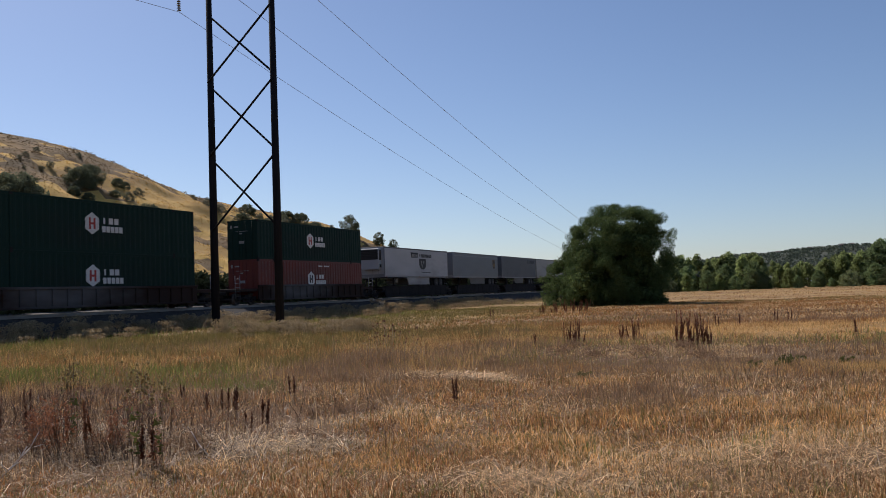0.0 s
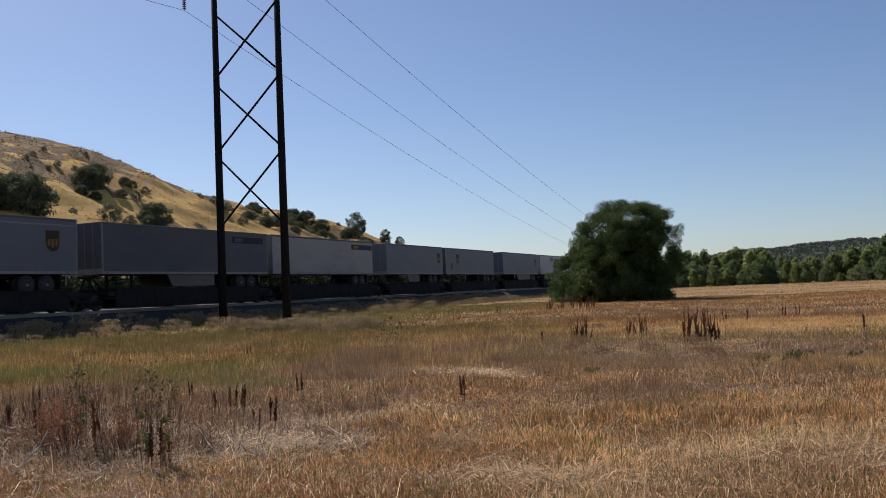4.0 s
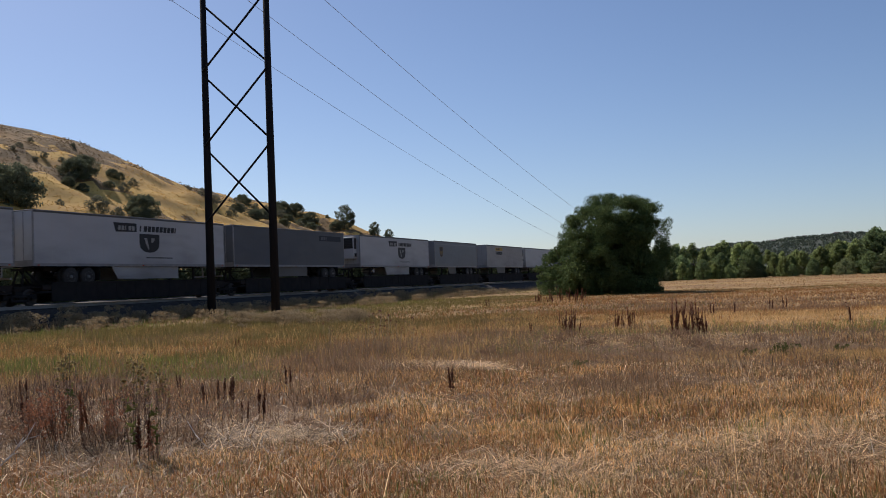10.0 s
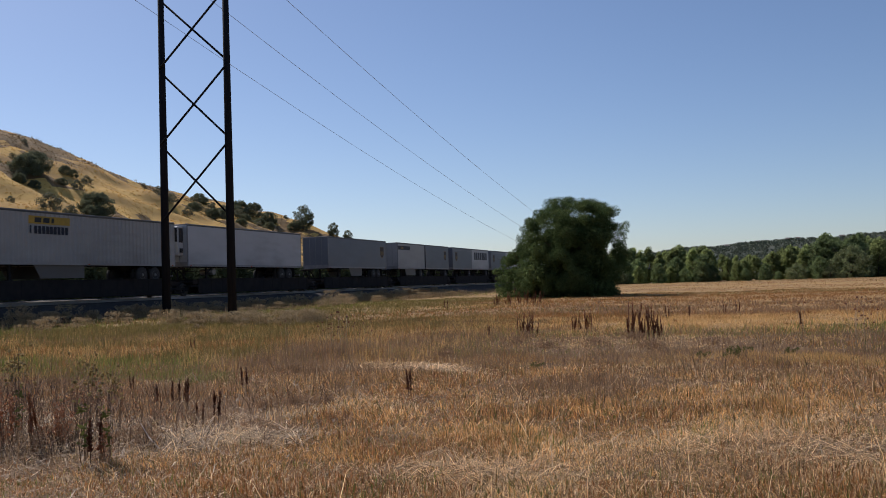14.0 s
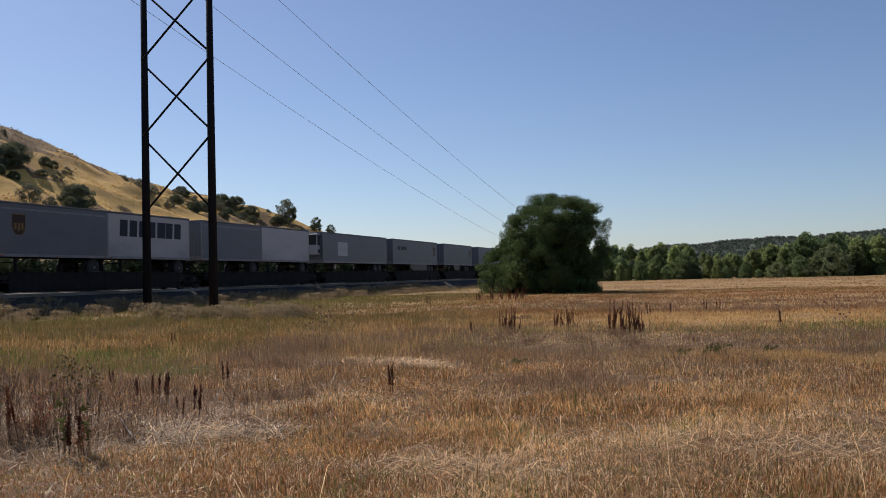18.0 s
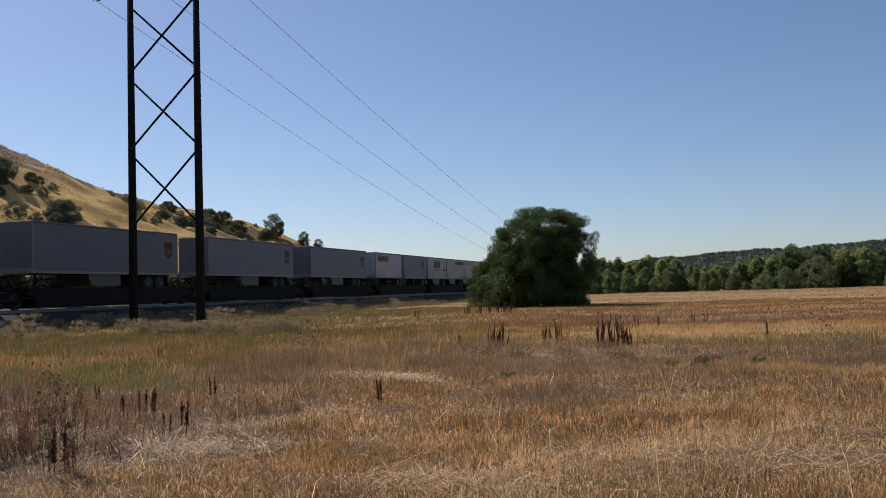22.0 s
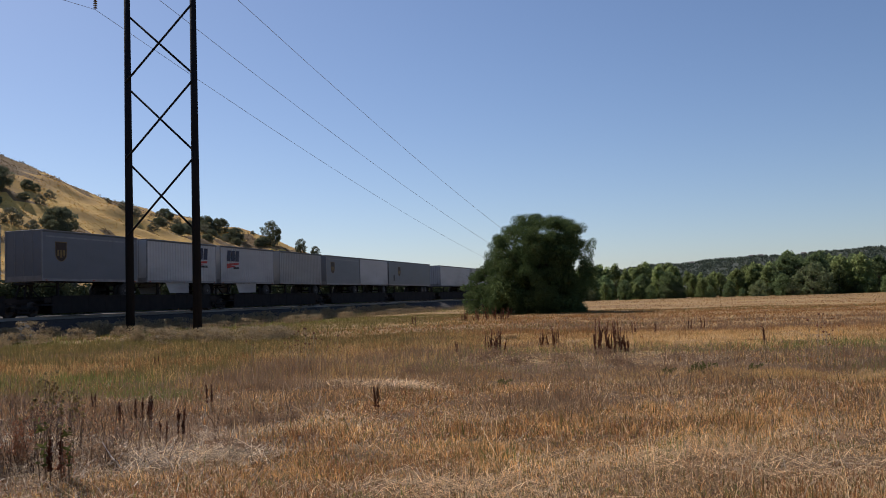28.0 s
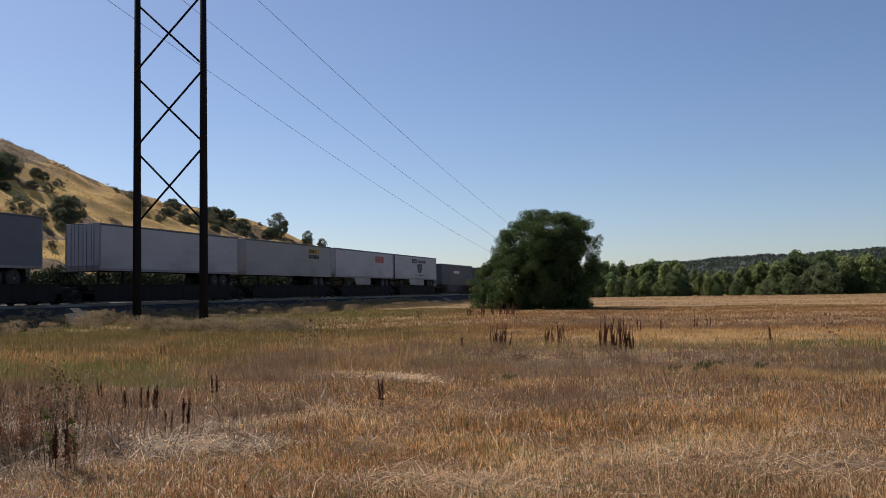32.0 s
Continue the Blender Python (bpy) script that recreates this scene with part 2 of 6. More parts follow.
# ---- railway ----
def strip(name, material, profile, y0, y1, label, category, step=6.0, jitter=0.0):
    """A long body along the track: profile of (x, z), swept from y0 to y1."""
    ys = np.arange(y0, y1 + step, step)
    n = len(profile)
    pr = np.array(profile, float)
    v = np.zeros((len(ys), n, 3))
    v[:, :, 0], v[:, :, 2], v[:, :, 1] = pr[:, 0], pr[:, 1], ys[:, None]
    if jitter:
        v[:, :, 0] += rng.normal(0, jitter, (len(ys), n))
        v[:, :, 2] += rng.normal(0, jitter * 0.4, (len(ys), n))
    v = v.reshape(-1, 3)
    a = (np.arange(len(ys) - 1)[:, None] * n + np.arange(n - 1)[None, :]).ravel()
    f = np.stack([a, a + n, a + n + 1, a + 1], -1)
    ob = new(name, raw_mesh(name, v, f, material, False))
    return tagged(ob, label, category, kind="structure")


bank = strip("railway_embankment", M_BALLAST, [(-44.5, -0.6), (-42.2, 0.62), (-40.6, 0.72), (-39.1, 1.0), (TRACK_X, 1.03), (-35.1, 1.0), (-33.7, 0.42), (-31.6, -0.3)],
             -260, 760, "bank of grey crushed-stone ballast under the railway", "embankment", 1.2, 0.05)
strip("access_road", M_ROAD, [(-53.5, 0.0), (-50.6, 1.26), (-48.6, 1.24), (-45.2, 1.02), (-43.4, 0.8), (-42.4, 0.3)], -260, 420, "pale gravel service road behind the track", "road", 5.0, 0.03)


def build_rails():
    for side in (-0.7525, 0.7525):
        x = TRACK_X + side
        bm = B()
        box(bm, x - 0.075, x + 0.075, -260, 760, RAIL_Z - 0.17, RAIL_Z - 0.155)
        box(bm, x - 0.016, x + 0.016, -260, 760, RAIL_Z - 0.155, RAIL_Z - 0.04)
        box(bm, x - 0.036, x + 0.036, -260, 760, RAIL_Z - 0.04, RAIL_Z - 0.006)
        rail = tagged(new("rail", mesh_of("rail", bm, M_RAIL)), "rusty steel rail spiked to timber ties", "rail", "rails", "structure")
        bm = box(B(), x - 0.034, x + 0.034, -260, 760, RAIL_Z - 0.006, RAIL_Z)
        part("rail_head", bm, M_RAILHEAD, rail, "polished running surface")


build_rails()


def build_ties():
    """Timber ties under the rails along the stretch that passes before the standpoint."""
    me = mesh_of("tie", box(B(), -1.3, 1.3, -0.115, 0.115, -0.30, -0.17, 0.012), M_TIE)
    for k in range(210):
        tie = part("tie", me, None, bank)
        tie.location = (TRACK_X, 18 + 0.53 * k, RAIL_Z)


build_ties()


# ---- power line ----
POLES = ((-31.5, 42.0), (-27.1, 42.0))


def build_tower(y):
    tower = tagged(new("power_line_tower"), "dark two-pole timber tower with X braces carrying three wires", "power tower", "towers of the line")
    tower.location = (-29.3, y, 0)
    for px in (-2.2, 2.2):
        z0 = float(ground_z(-29.3 + px, y)) - 0.6
        bm = rod(B(), (px, 0, z0), (px, 0, 21.6), 0.255, 14, 0.165)
        p = part("pole", bm, M_POLE, tower, "dark weathered round timber pole")
    for za, zb in ((5.55, 9.95), (10.05, 14.35), (14.5, 18.7)):
        for s in (1, -1):
            bm = rod(B(), (-2.24 * s, -0.20 * s, za + 0.07), (2.24 * s, -0.20 * s, zb - 0.07), 0.062, 8)
            part("cross_brace", bm, M_POLE, tower)
    bm = B()
    for s in (-1, 1):
        box(bm, -4.9, 4.9, 0.2 * s - 0.07, 0.2 * s + 0.07, 20.55, 20.9, 0.01)
    part("crossarm", bm, M_POLE, tower, "double timber crossarm")
    for x in (-4.4, 0.0, 4.4):
        bm = B()
        rod(bm, (x, 0, 20.6), (x, 0, 19.25), 0.012, 6)
        for k in range(8):
            rod(bm, (x, 0, 20.35 - 0.135 * k), (x, 0, 20.29 - 0.135 * k), 0.055, 10, 0.127)
        part("insulator", bm, M_INSUL, tower, "string of brown porcelain discs")
    return tower


def build_wires():
    for x in (-33.7, -29.3, -24.9):
        pts = []
        for ya, yb, slope in ((-258, 42, 0.11), (42, 462, 0.158)):
            L = yb - ya
            for i in range(40):
                s = L * i / 40
                pts.append((x, ya + s, 19.25 - slope * s * (1 - s / L)))
        cu = bpy.data.curves.new("wire", "CURVE")
        cu.dimensions, cu.bevel_depth, cu.bevel_resolution = "3D", 0.014, 2
        sp = cu.splines.new("POLY")
        sp.points.add(len(pts) - 1)
        for p, q in zip(sp.points, pts):
            p.co = (*q, 1)
        cu.materials.append(M_WIRE)
        tagged(new("power_line_wire", cu), "thin dark conductor sagging between timber towers", "wire", "conductors")


for ty in (-258, 42):
    build_tower(ty)
build_wires()


# ---- the train ----
SPEED = 18.16
TRAIN = []          # (thing, metres along the track at the start)


def paint(name, c, dirt=(0.145, 0.14, 0.138), amount=0.3, rough=0.45, metal=0.0):
    return mat(name, c, tuple(v * 0.88 for v in c), scale=0.7, rough=rough, metal=metal, dirt=dirt, dirt_amount=amount, bump=0.06, bump_scale=3.0, random_ob=0.05, stretch=(1, 0.5, 1.6), spec=0.12 if max(c) < 0.14 else 0.3)


M_WHITE = paint("white_panel", (0.415, 0.425, 0.440))
M_CREAM = paint("cream_panel", (0.315, 0.315, 0.308))
# Skirt tone darkened for shade below the floor as well as dirt.
M_SKIRT = paint("dirty_shaded_skirt", (0.120, 0.110, 0.092), amount=0.45)
M_GREY = paint("grey_panel", (0.106, 0.114, 0.128))
M_SILVER = paint("silver_panel", (0.138, 0.151, 0.175), rough=0.42, metal=0.1)
M_GREEN = paint("dark_green_paint", (0.008, 0.029, 0.022), dirt=(0.013, 0.024, 0.019), amount=0.25, rough=0.6)
M_RED = paint("faded_red_paint", (0.150, 0.026, 0.020), dirt=(0.085, 0.024, 0.020), amount=0.3)
M_BROWN = paint("well_car_paint", (0.036, 0.021, 0.017), amount=0.35, rough=0.7)
M_ALU = mat("aluminium_rail", (0.27, 0.27, 0.28), (0.19, 0.19, 0.20), scale=3.0, rough=0.5, metal=0.5)
M_ROOF = mat("weathered_roof", (0.20, 0.20, 0.20), (0.14, 0.14, 0.14), scale=1.2, rough=0.7, metal=0.2)
M_BLACK = mat("black_steel", (0.018, 0.017, 0.018), (0.028, 0.025, 0.024), scale=2.0, rough=0.85, bump=0.2, spec=0.12)
M_CAR = paint("spine_car_paint", (0.032, 0.025, 0.022), dirt=(0.05, 0.04, 0.032), amount=0.4, rough=0.75)
M_TYRE = mat("tyre_rubber", (0.028, 0.028, 0.029), (0.05, 0.047, 0.043), scale=5.0, rough=0.85, bump=0.3)
M_RIM = mat("wheel_rim", (0.20, 0.20, 0.20), (0.12, 0.12, 0.11), scale=6.0, rough=0.5, metal=0.4)
M_WHEEL = mat("rail_wheel", (0.085, 0.065, 0.055), (0.05, 0.045, 0.04), scale=4.0, rough=0.6, metal=0.4)
M_GRILLE = mat("unit_grille", (0.022, 0.022, 0.024), (0.04, 0.04, 0.04), scale=8.0, rough=0.5)
M_NAVY = mat("navy_marking", (0.012, 0.015, 0.030), scale=6.0, rough=0.5)
M_INK = mat("black_marking", (0.018, 0.018, 0.021), scale=6.0, rough=0.5)
M_YELLOW = mat("yellow_marking", (0.42, 0.275, 0.040), scale=6.0, rough=0.5)
M_ORANGE = mat("orange_marking", (0.38, 0.140, 0.045), scale=6.0, rough=0.5)
M_REDMARK = mat("red_marking", (0.42, 0.05, 0.04), scale=6.0, rough=0.5)
M_BLUEMARK = mat("blue_marking", (0.016, 0.020, 0.050), scale=6.0, rough=0.5)
M_SHIELD = mat("brown_shield", (0.038, 0.020, 0.011), scale=6.0, rough=0.5)
M_GOLD = mat("gold_marking", (0.21, 0.130, 0.035), scale=6.0, rough=0.5)
M_MARKWHITE = mat("white_marking", (0.70, 0.70, 0.68), scale=6.0, rough=0.5)
M_MARKDIM = mat("worn_white_marking", (0.30, 0.30, 0.29), (0.20, 0.20, 0.19), scale=4.0, rough=0.6)
M_SEAM = mat("panel_seam", (0.385, 0.38, 0.37), (0.42, 0.41, 0.40), scale=2.0, rough=0.6)
M_DARKRAIL = mat("shade_dark_metal", (0.075, 0.075, 0.078), (0.11, 0.11, 0.11), scale=2.0, rough=0.5, metal=0.4)
M_AMBER = mat("marker_lens", (0.45, 0.06, 0.01), scale=6.0, rough=0.2)

HALF = 1.30         # half the width of a trailer
BOX0, BOX1 = 2.03, 4.98     # underside and roof of a trailer's box above the rail


def plate(bm, y0, y1, z0, z1, out=0.006):
    """A thin panel on the side that faces the field."""
    return box(bm, HALF + 0.001, HALF + out, y0, y1, z0, z1)


def poly_plate(pts, out=0.008):
    """A flat cut-out on the side: a list of (y, z)."""
    bm = B()
    a = [bm.verts.new((HALF + 0.001, y, z)) for y, z in pts]
    b = [bm.verts.new((HALF + out, y, z)) for y, z in pts]
    n = len(pts)
    bm.faces.new(b)
    bm.faces.new(a[::-1])
    for i in range(n):
        bm.faces.new((a[i], a[(i + 1) % n], b[(i + 1) % n], b[i]))
    return bm


def shield_points(y, z, w, h):
    """A shield outline: flat top, sides drawn in to a point."""
    p = [(y - w / 2, z + h / 2), (y + w / 2, z + h / 2), (y + w / 2, z)]
    for i in range(1, 8):
        a = i / 8
        p.append((y + w / 2 * math.cos(a * math.pi), z - h / 2 * math.sin(a * math.pi) ** 0.8))
    return p + [(y - w / 2, z)]


def bars(parent, name, y0, y1, z, height, material, pattern, slant=0.0):
    """Lettering that is not spelt out: upright bars of its size and colour."""
    n = len(pattern)
    step = (y1 - y0) / n
    small = name == "small_lettering"
    bm = B()
    for i, c in enumerate(pattern):
        if c == " ":
            continue
        ya = y0 + i * step
        w = step * {"I": 0.3, "W": 0.94}.get(c, 0.78)
        vs = [(ya, z), (ya + w, z), (ya + w + slant, z + height), (ya + slant, z + height)]
        q = [bm.verts.new((HALF + 0.012, *v)) for v in vs]
        bm.faces.new(q)
        r = [bm.verts.new((HALF + 0.002, *v)) for v in vs]
        for k in range(4):
            bm.faces.new((q[k], q[(k + 1) % 4], r[(k + 1) % 4], r[k]))
        if not small:
            part("letter_bar", bm, material, parent)
            bm = B()
    if small:
        tagged(part(name, bm, material, parent), "lettering as plain bars", kind="stuff")
    else:
        bm.free()


def mesh_wheel():
    bm = lathe_x(B(), [(-0.14, 0.30), (-0.14, 0.47), (-0.09, 0.515), (0.09, 0.515), (0.14, 0.47), (0.14, 0.30)], 0, 0, 0, 20)
    tyre = mesh_of("tyre", bm, M_TYRE)
    bm = lathe_x(B(), [(-0.13, 0.29), (0.10, 0.29), (0.145, 0.27), (0.10, 0.20), (0.10, 0.11), (0.17, 0.09), (0.17, 0.0001)], 0, 0, 0, 16)
    rim = mesh_of("rim", bm, M_RIM)
    return tyre, rim


TYRE, RIM = mesh_wheel()


def road_wheels(thing, ys):
    for y in ys:
        ax = part("axle", rod(B(), (-1.05, y, 1.47), (1.05, y, 1.47), 0.07, 8), M_BLACK, thing)
        for x in (-1.08, -0.76, 0.76, 1.08):
            w = part("wheel", TYRE, None, thing)
            w.name = "tyre"
            w.location = (x, y, 1.47)
            if abs(x) > 1:
                r = part("rim", RIM, None, w)
                r.rotation_euler = (0, 0, 0 if x > 0 else math.pi)


def corrugated(bm, y0, y1, z0, z1, pitch, depth=0.035, x=HALF - 0.002):
    """A box whose two long sides are pressed into upright ribs: one closed skin."""
    n = int((y1 - y0 - 0.4) / pitch)
    side = [(x, y0)]
    for i in range(n):
        y = y0 + 0.2 + (y1 - y0 - 0.4) * i / n
        p = (y1 - y0 - 0.4) / n
        side += [(x - depth, y + 0.04 * p), (x - depth, y + 0.42 * p), (x, y + 0.56 * p), (x, y + 0.90 * p)]
    side.append((x, y1))
    ring = side + [(-q, y) for q, y in reversed(side)]
    lo = [bm.verts.new((q, y, z0)) for q, y in ring]
    hi = [bm.verts.new((q, y, z1)) for q, y in ring]
    m = len(ring)
    for i in range(m):
        bm.faces.new((lo[i], lo[(i + 1) % m], hi[(i + 1) % m], hi[i]))
    bm.faces.new(lo[::-1])
    bm.faces.new(hi)
    return bm


JOINTS = {}


def trailer(name, label, length, material, ribs=0.0, reefer=False, skirt=None, container=False, roof=None, gear_at=2.6, stripe=None, tandem_at=None):
    """A semi-trailer as it rides on the train: box, rails, doors, landing gear, running gear. Its front is at y = 0, the rail's top at z = 0."""
    t = tagged(new(name), label, "trailer", "trailers on the train")
    L = length
    bm = B()
    if ribs:
        corrugated(bm, 0.02, L - 0.04, BOX0 + 0.12, BOX1 - 0.07, ribs)
    else:
        box(bm, -HALF, HALF, 0.02, L - 0.04, BOX0 + 0.12, BOX1 - 0.07)
    body = part("body", bm, material, t)
    bm = B()
    box(bm, -HALF + 0.01, HALF - 0.01, 0.0, L, BOX1 - 0.07, BOX1, 0.02)
    part("roof", bm, roof or M_ROOF, t, "bare metal roof and top rail")
    bm = B()
    for s in (-1, 1):
        box(bm, s * (HALF - 0.035), s * (HALF + 0.012), 0.0, L, BOX0, BOX0 + 0.15)
        n = int(L / 1.2)
        for k in range(n):
            box(bm, s * (HALF + 0.012), s * (HALF + 0.02), 0.5 + k * 1.2, 0.56 + k * 1.2, BOX0 + 0.05, BOX0 + 0.11)
    part("side_rail", bm, M_ALU if not container else material, t, "riveted metal side rails")
    # top rails coloured dark for the shade line along the roof edge
    for s in (-1, 1):
        part("top_rail", box(B(), s * (HALF - 0.03), s * (HALF + 0.010), 0.0, L, BOX1 - 0.14, BOX1 - 0.072), M_DARKRAIL, t, "top rail, darkened to carry its shade")
    for s in (-1, 1):
        for y0, y1 in ((-0.012, 0.06), (L - 0.07, L + 0.004)):
            part("corner_post", box(B(), s * (HALF - 0.06), s * (HALF + 0.008), y0, y1, BOX0, BOX1), M_ALU if not container else material, t)
    part("rear_sill", box(B(), -HALF, HALF, L - 0.02, L + 0.004, BOX0, BOX0 + 0.2), M_ALU, t)
    if not ribs:
        for k in range(1, int((L - 0.6) / 1.22) + 1):
            if material.name not in JOINTS:
                JOINTS[material.name] = mesh_of("panel_joint", box(B(), HALF, HALF + 0.002, -0.010, 0.010, BOX0 + 0.16, BOX1 - 0.15), M_SEAM if material is M_WHITE else material)
            part("panel_joint", JOINTS[material.name], None, t).location = (0, k * 1.22, 0)
    bm = B()
    for k in range(int(L / 0.7)):
        box(bm, -HALF + 0.03, HALF - 0.03, 0.3 + 0.7 * k, 0.38 + 0.7 * k, BOX0 + 0.02, BOX0 + 0.12)
    part("floor_beams", bm, M_BLACK, t)
    # rear doors with lock rods, front wall with its panel joints
    for s in (-1, 1):
        d = part("rear_door", box(B(), min(0, s * 1.22) + 0.01, max(0, s * 1.22) - 0.01, L - 0.035, L + 0.015, BOX0 + 0.22, BOX1 - 0.12), material, t)
        for x in (0.25, 0.85):
            part("lock_rod", rod(B(), (s * x, L + 0.04, BOX0 + 0.2), (s * x, L + 0.04, BOX1 - 0.14), 0.02, 6), M_STEEL, d)
    bm = B()
    for x in (-0.62, 0.0, 0.62):
        box(bm, x - 0.015, x + 0.015, -0.002, 0.03, BOX0 + 0.15, BOX1 - 0.1)
    box(bm, -1.2, 1.2, -0.004, 0.03, BOX0, BOX0 + 0.32)
    part("front_panel_joints", bm, M_ALU, t)
    bm = B()
    for k in range(3):
        box(bm, HALF + 0.012, HALF + 0.035, 0.25 + k * (L - 0.6) / 2, 0.37 + k * (L - 0.6) / 2, BOX0 + 0.03, BOX0 + 0.08)
    part("marker_lamp", bm, M_AMBER, t)
    # landing gear on its feet
    g = gear_at
    bm = B()
    for s in (-1, 1):
        box(bm, s * 0.95 - 0.06, s * 0.95 + 0.06, g - 0.07, g + 0.07, 1.25, BOX0)
        box(bm, s * 0.95 - 0.13, s * 0.95 + 0.13, g - 0.14, g + 0.14, 1.20, 1.25)
        rod(bm, (s * 0.95, g, 1.5), (s * 0.95, g + 0.75, BOX0), 0.03, 6)
    rod(bm, (-0.95, g, 1.75), (0.95, g, 1.75), 0.03, 6)
    part("landing_gear", bm, M_BLACK, t, "folded support legs")
    # running gear
    if length > 12:
        c = tandem_at or (L - 2.6)
        road_wheels(t, (c - 0.62, c + 0.62))
        bm = B()
        for s in (-1, 1):
            box(bm, s * 0.45 - 0.05, s * 0.45 + 0.05, c - 1.8, c + 1.5, BOX0 - 0.22, BOX0)
            box(bm, s * 0.92 - 0.34, s * 0.92 + 0.34, c + 1.42, c + 1.45, 1.25, BOX0 - 0.02)
        part("slider_frame", bm, M_BLACK, t)
    else:
        c = L - 1.15
        road_wheels(t, (c,))
        bm = B()
        for s in (-1, 1):
            box(bm, s * 0.45 - 0.05, s * 0.45 + 0.05, c - 1.0, c + 0.8, BOX0 - 0.22, BOX0)
            box(bm, s * 0.92 - 0.34, s * 0.92 + 0.34, c + 0.72, c + 0.75, 1.25, BOX0 - 0.02)
        part("slider_frame", bm, M_BLACK, t)
    bm = B()
    box(bm, -1.15, 1.15, L - 0.12, L - 0.03, 1.35, 1.45)
    for s in (-1, 1):
        box(bm, s * 0.5 - 0.04, s * 0.5 + 0.04, L - 0.12, L - 0.04, 1.45, BOX0)
    part("rear_guard", bm, M_STEEL, t)
    if skirt:
        a, b = skirt
        for s in (-1, 1):
            bm = B()
            x0 = s * (HALF - 0.10)
            vs = [(a + 0.5, 1.30), (b, 1.30), (b, BOX0), (a, BOX0)]
            q = [bm.verts.new((x0, *v)) for v in vs]
            r = [bm.verts.new((x0 - s * 0.02, *v)) for v in vs]
            bm.faces.new(q)
            bm.faces.new(r[::-1])
            for k in range(4):
                bm.faces.new((q[k], q[(k + 1) % 4], r[(k + 1) % 4], r[k]))
            part("side_skirt", bm, M_WHITE if material is M_WHITE else M_SKIRT, t, "pale panel below the floor")
    if stripe:
        bm = B()
        for s in (-1, 1):
            box(bm, s * HALF, s * (HALF + 0.007), 0.3, L - 0.2, BOX1 - 0.42, BOX1 - 0.33)
        part("side_stripe", bm, stripe, t)
    if reefer:
        u = part("cooling_unit", box(B(), -0.98, 0.98, -0.62, -0.005, BOX0 + 0.75, BOX1 - 0.18, 0.06), M_WHITE, t, "white refrigeration unit on the nose")
        part("grille", box(B(), -0.90, 0.90, -0.635, -0.6, BOX1 - 1.25, BOX1 - 0.30), M_GRILLE, u, "black grille")
        part("side_vent", box(B(), 0.975, 0.99, -0.55, -0.1, BOX1 - 1.30, BOX1 - 0.32), M_GRILLE, u)
        bm = B()
        for k in range(6):
            box(bm, -0.88, 0.88, -0.65, -0.635, BOX1 - 1.2 + 0.15 * k, BOX1 - 1.17 + 0.15 * k)
        part("grille_slats", bm, M_BLACK, u)
        part("fuel_tank", rod(B(), (-0.55, 4.2, 1.72), (0.55, 4.2, 1.72), 0.24, 14), M_STEEL, t)
        part("control_box", box(B(), 1.0, 1.06, -0.5, -0.2, BOX0 + 0.95, BOX0 + 1.25, 0.01), M_INK, u)
    return t


def shield_mark(t, y, z=3.75, s=1.0):
    """A parcel firm's shield without its letters."""
    sh = part("shield_logo", poly_plate(shield_points(y, z, 0.95 * s, 1.16 * s), 0.008), M_GOLD, t, "brown shield emblem with gold edge")
    part("shield_field", poly_plate(shield_points(y, z, 0.88 * s, 1.08 * s), 0.012), M_SHIELD, sh)
    bm = B()
    for k in (-0.24, 0.0, 0.24):
        box(bm, HALF + 0.002, HALF + 0.016, y + (k - 0.075) * s, y + (k + 0.075) * s, z - (0.26 if k else 0.34) * s, z + 0.10 * s)
    part("logo_mark", bm, M_GOLD, sh)


def crest_mark(t, y):
    """Dark panel, lettering and crest of a haulier, as plain shapes."""
    part("name_panel", poly_plate([(y - 2.9, 4.58), (y - 1.0, 4.58), (y - 1.0, 4.08), (y - 2.72, 4.04)], 0.01), M_INK, t)
    bars(t, "name_letters", y - 2.55, y - 1.12, 4.15, 0.26, M_MARKDIM, "HHIHH", 0.03)
    bars(t, "name_letters", y - 0.75, y + 2.75, 4.12, 0.34, M_INK, "IHHHHHHHHI", 0.06)
    cr = part("crest", poly_plate(shield_points(y + 0.1, 3.42, 1.75, 1.12), 0.01), M_INK, t, "dark crest emblem")
    part("crest_band", poly_plate([(y - 0.38, 3.74), (y - 0.12, 3.74), (y + 0.06, 3.1), (y - 0.04, 3.05)], 0.014), M_MARKDIM, cr)
    part("crest_band", poly_plate([(y + 0.25, 3.74), (y + 0.58, 3.74), (y + 0.50, 3.54), (y + 0.26, 3.44)], 0.014), M_MARKDIM, cr)
    bars(t, "small_lettering", y - 0.2, y + 2.2, 2.52, 0.07, M_INK, "HHHHHHHHHHHH")


def bar_mark(t, y0, y1, z0=4.18, z1=4.62, accent=None, material=None):
    p = part("name_bar", plate(B(), y0, y1, z0, z1, 0.009), material or M_NAVY, t, "dark band with a short name")
    if accent is not None:
        a, b, m = accent
        bars(t, "name_letters", a, b, z0 + 0.08, z1 - z0 - 0.16, m, "HHI", 0.04)


def add(thing, u):
    TRAIN.append((thing, u))
    thing.matrix_basis = pose(TRACK_X, u, RAIL_Z)
    return thing


def again(thing, u):
    c = copy_thing(thing, pose(TRACK_X, u, RAIL_Z))
    TRAIN.append((c, u))
    return c


